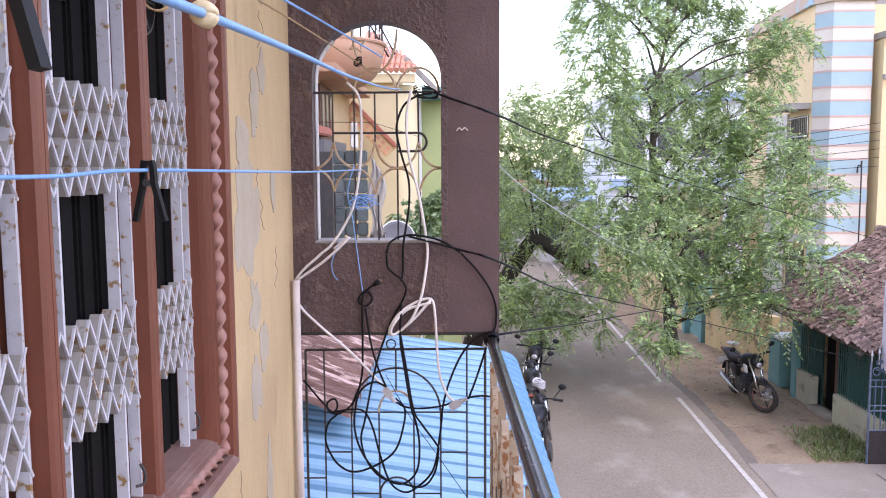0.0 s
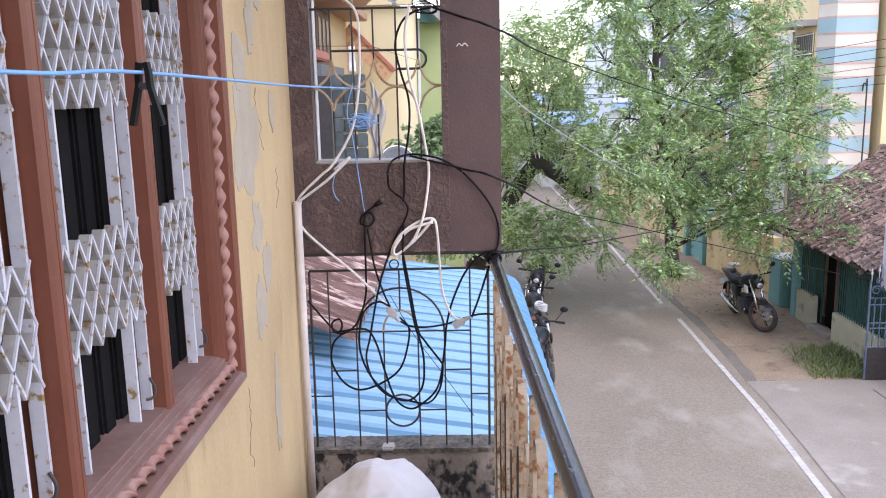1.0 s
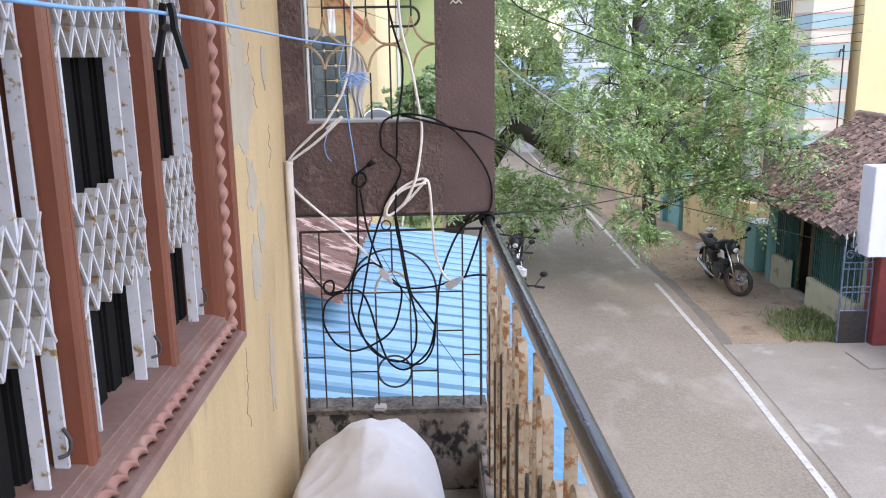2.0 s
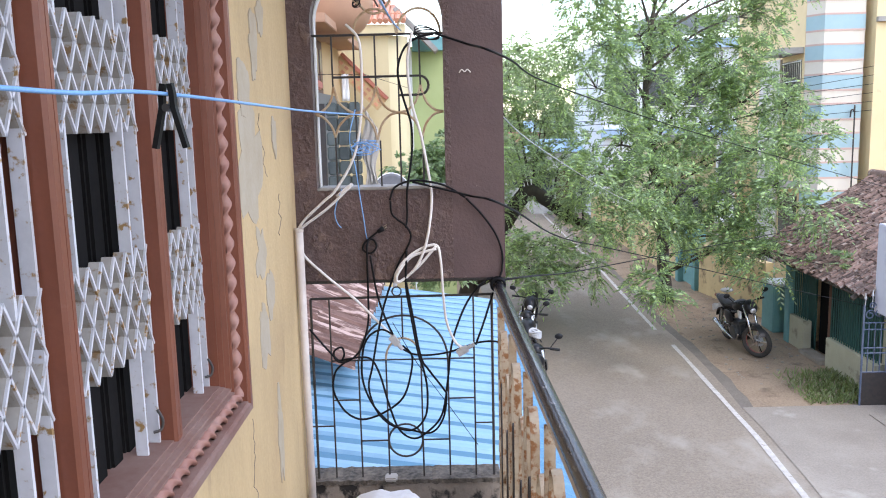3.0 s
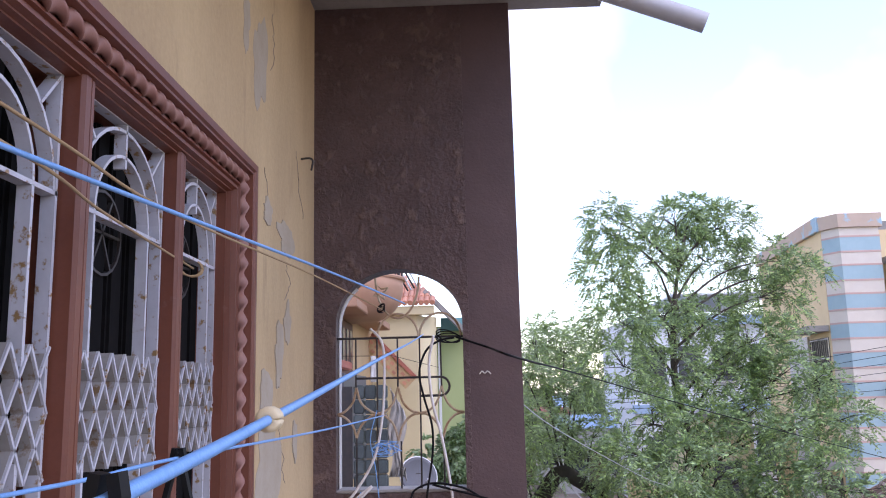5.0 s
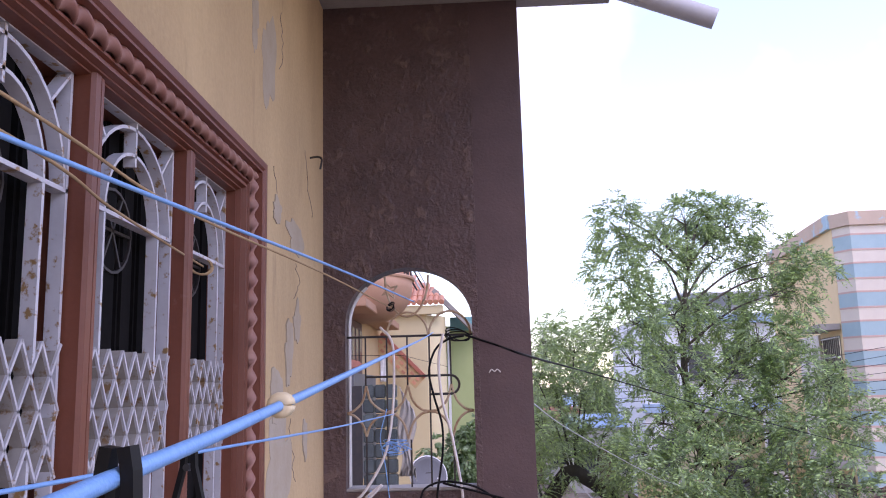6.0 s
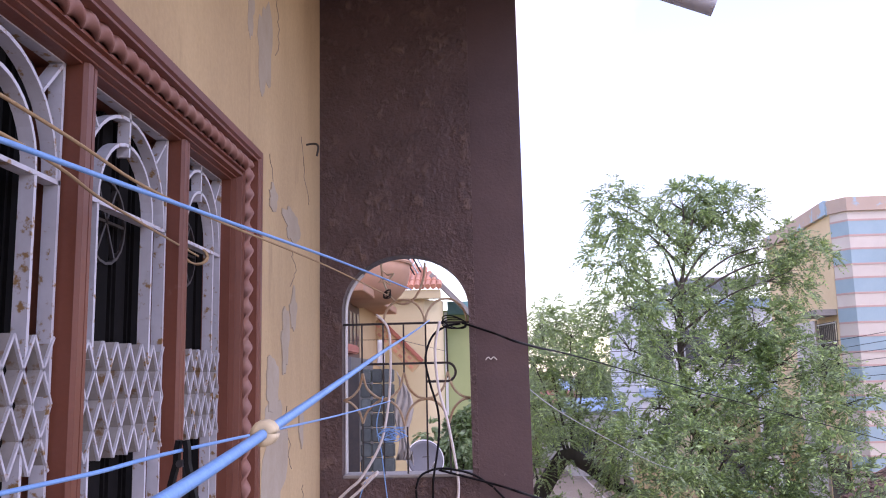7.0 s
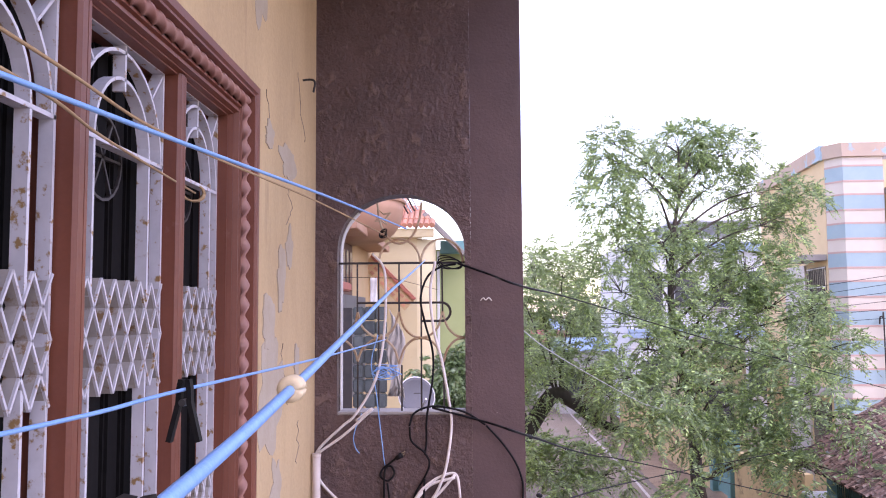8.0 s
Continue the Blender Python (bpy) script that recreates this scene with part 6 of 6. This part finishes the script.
face_slab("lower_awning", 20.50, 22.1, 2.5, 2.64, 0.50, CEMENT, bld)
part("vent_pipe", bm_tube(smooth_line([(9.93, 19.86, 0.0), (9.93, 19.86, 4.10), (9.91, 19.86, 4.34), (9.85, 19.86, 4.36), (9.83, 19.86, 4.2)], 8), 0.018, 8), BLACK, bld, "thin dark vent pipe")
side = thing("yellow_building", (12.0, 22.0, 0.0), "stained yellow building with a dark roof edge", "building")
part("body", bm_box(10.30, 16.5, 19.8, 20.4, 0, 7.3), YELLOW, side)
part("rear", bm_box(13.05, 16.5, 20.4, 27.0, 0, 7.3), YELLOW, side)
part("roof_edge", bm_box(10.27, 16.6, 19.68, 20.4, 7.3, 7.46, bevel=0.01), CEMENT, side)
part("ledge", bm_box(10.29, 16.5, 19.7, 19.8, 6.36, 6.47), CEMENT, side, "dark damp ledge")

# ---- houses behind the trees ----
ORIGIN = Vector((-0.5, 0, 0.20))
pale = thing("pale_house", (8.5, 35.0, 0.0), "pale house with blue bands half hidden behind the tree", "house")
part("body", bm_box(6.8, 12.6, 33.5, 41.0, 0, 7.3), PALE, pale, "pale blue-white wall")
for zz in (3.5, 6.9):
    part("blue_band", bm_box(6.7, 12.7, 33.3, 33.5, zz, zz + 0.34), BLUEPAINT, pale, "blue painted band")
for x in (7.2, 8.6, 10.0, 11.4):
    for zz in (1.2, 4.7):
        w = part("window", bm_box(x, x + 0.9, 33.43, 33.5, zz, zz + 1.4), GLASS, pale)
        part("window_sill", bm_box(x - 0.05, x + 0.95, 33.35, 33.45, zz - 0.08, zz), WHITEWASH, w)
part("roof_sheet", bm_box(8.4, 12.8, 32.9, 41.0, 8.05, 8.11), PALE, pale, "pale roof sheet")
for x in (8.6, 10.4, 12.4):
    part("roof_post", bm_tube([(x, 33.6, 7.3), (x, 33.6, 8.05)], 0.05, 8), BLACK, pale)
front = thing("cream_house", (7.7, 26.0, 0.0), "low cream house with a flat roof behind the tree", "house")
part("wall", bm_box(6.9, 8.4, 24.5, 28.5, 0, 3.6), CREAM, front)
part("roof", bm_box(6.8, 8.4, 24.3, 28.5, 3.6, 3.75), CEMENT, front)
part("window", bm_box(7.2, 8.0, 24.44, 24.5, 1.2, 2.4), GLASS, front)
part("balcony_slab", bm_box(7.0, 8.4, 23.8, 24.3, 3.2, 3.35), CEMENT, front)


def far_house(x, y, w, d, h, wall, roof, label):
    e = thing("far_house", (x, y, 0.0), label, "house", "houses down the road")
    part("wall", bm_box(x - w / 2, x + w / 2, y - d / 2, y + d / 2, 0, h), wall, e)
    bm = bmesh.new()
    v = [bm.verts.new(p) for p in ((x - w / 2 - 0.3, y - d / 2 - 0.3, h), (x + w / 2 + 0.3, y - d / 2 - 0.3, h), (x + w / 2 + 0.3, y + d / 2, h), (x - w / 2 - 0.3, y + d / 2, h),
                                   (x - w / 2 - 0.3, y, h + w * 0.18), (x + w / 2 + 0.3, y, h + w * 0.18))]
    for f in ((0, 1, 5, 4), (2, 3, 4, 5), (0, 4, 3), (1, 2, 5), (0, 3, 2, 1)):
        bm.faces.new([v[i] for i in f])
    part("roof", bm, roof, e)
    part("door", bm_box(x - 0.4, x + 0.4, y - d / 2 - 0.04, y - d / 2, 0, 2.0), WOOD, e)
    for s in (-1, 1):
        part("window", bm_box(x + s * w * 0.32 - 0.4, x + s * w * 0.32 + 0.4, y - d / 2 - 0.04, y - d / 2, 0.9, 2.0), GLASS, e)


far_house(4.2, 48, 3.6, 4, 2.9, PALE, COPING, "pale far house with a red roof")
far_house(2.9, 44, 3.6, 4, 2.9, WHITEWASH, COPING, "white far house with a red roof down the road")
far_house(8.2, 56, 4.5, 4, 3.3, CREAM, BLUEPAINT, "cream far house with a blue roof")
far_house(-2.5, 28, 4.0, 5, 3.0, PALE, COPING, "pale house with a red roof behind the roadside tree")
far_house(5.9, 40, 3.0, 4, 2.8, WHITEWASH, BLUEPAINT, "white far house with a blue roof")


# ---- cables across the street ----
ORIGIN = Vector((0, 0, 0))


def street_cable(pts, r, label, material=CABLE_K):
    pts = [(x - 0.075 * (y / 3.2 - 1), y, z + 0.05 * (y / 3.2 - 1)) for x, y, z in pts]
    ob = link("overhead_cable", bm_tube(smooth_line(pts, 10), r, 6), material, None, "", True)
    tagged(ob, label, "cable", "overhead cables")


SL = "black overhead cable sagging across the street"
street_cable([(-0.01, 3.2, 4.9), (0.1, 3.175, 4.86), (0.25, 3.18, 4.805), (0.91, 6.0, 4.74), (2.91, 9.0, 4.26), (7.07, 13.0, 3.23), (9.2, 15, 2.75)], 0.0045, SL)
street_cable([(-0.11, 3.18, 4.36), (0.1, 3.17, 4.305), (0.25, 3.18, 4.255), (0.94, 6.0, 3.67), (2.03, 8.0, 3.16), (7.22, 13.0, 1.25)], 0.0045, SL)
street_cable([(0.22, 3.17, 3.98), (1.81, 8.0, 3.1), (6.81, 14.0, 2.6), (8.72, 16.0, 2.9)], 0.0045, SL)
street_cable([(0.04, 3.3, 4.83), (0.32, 4.6, 4.62), (0.82, 6.5, 4.3), (2.13, 10.0, 3.57), (3.0, 12.5, 3.15)], 0.0032, "pale cable running from the opening to the tree", PVC)
for k in range(6):
    street_cable([(1.4, 20.4, 3.9 + 0.13 * k), (6.0, 20.2 + 0.1 * k, 4.0 + 0.12 * k + 0.05 * (k % 2)), (10.3, 19.65, 4.3 + 0.2 * k)], 0.006, "thin power line strung along the far houses")
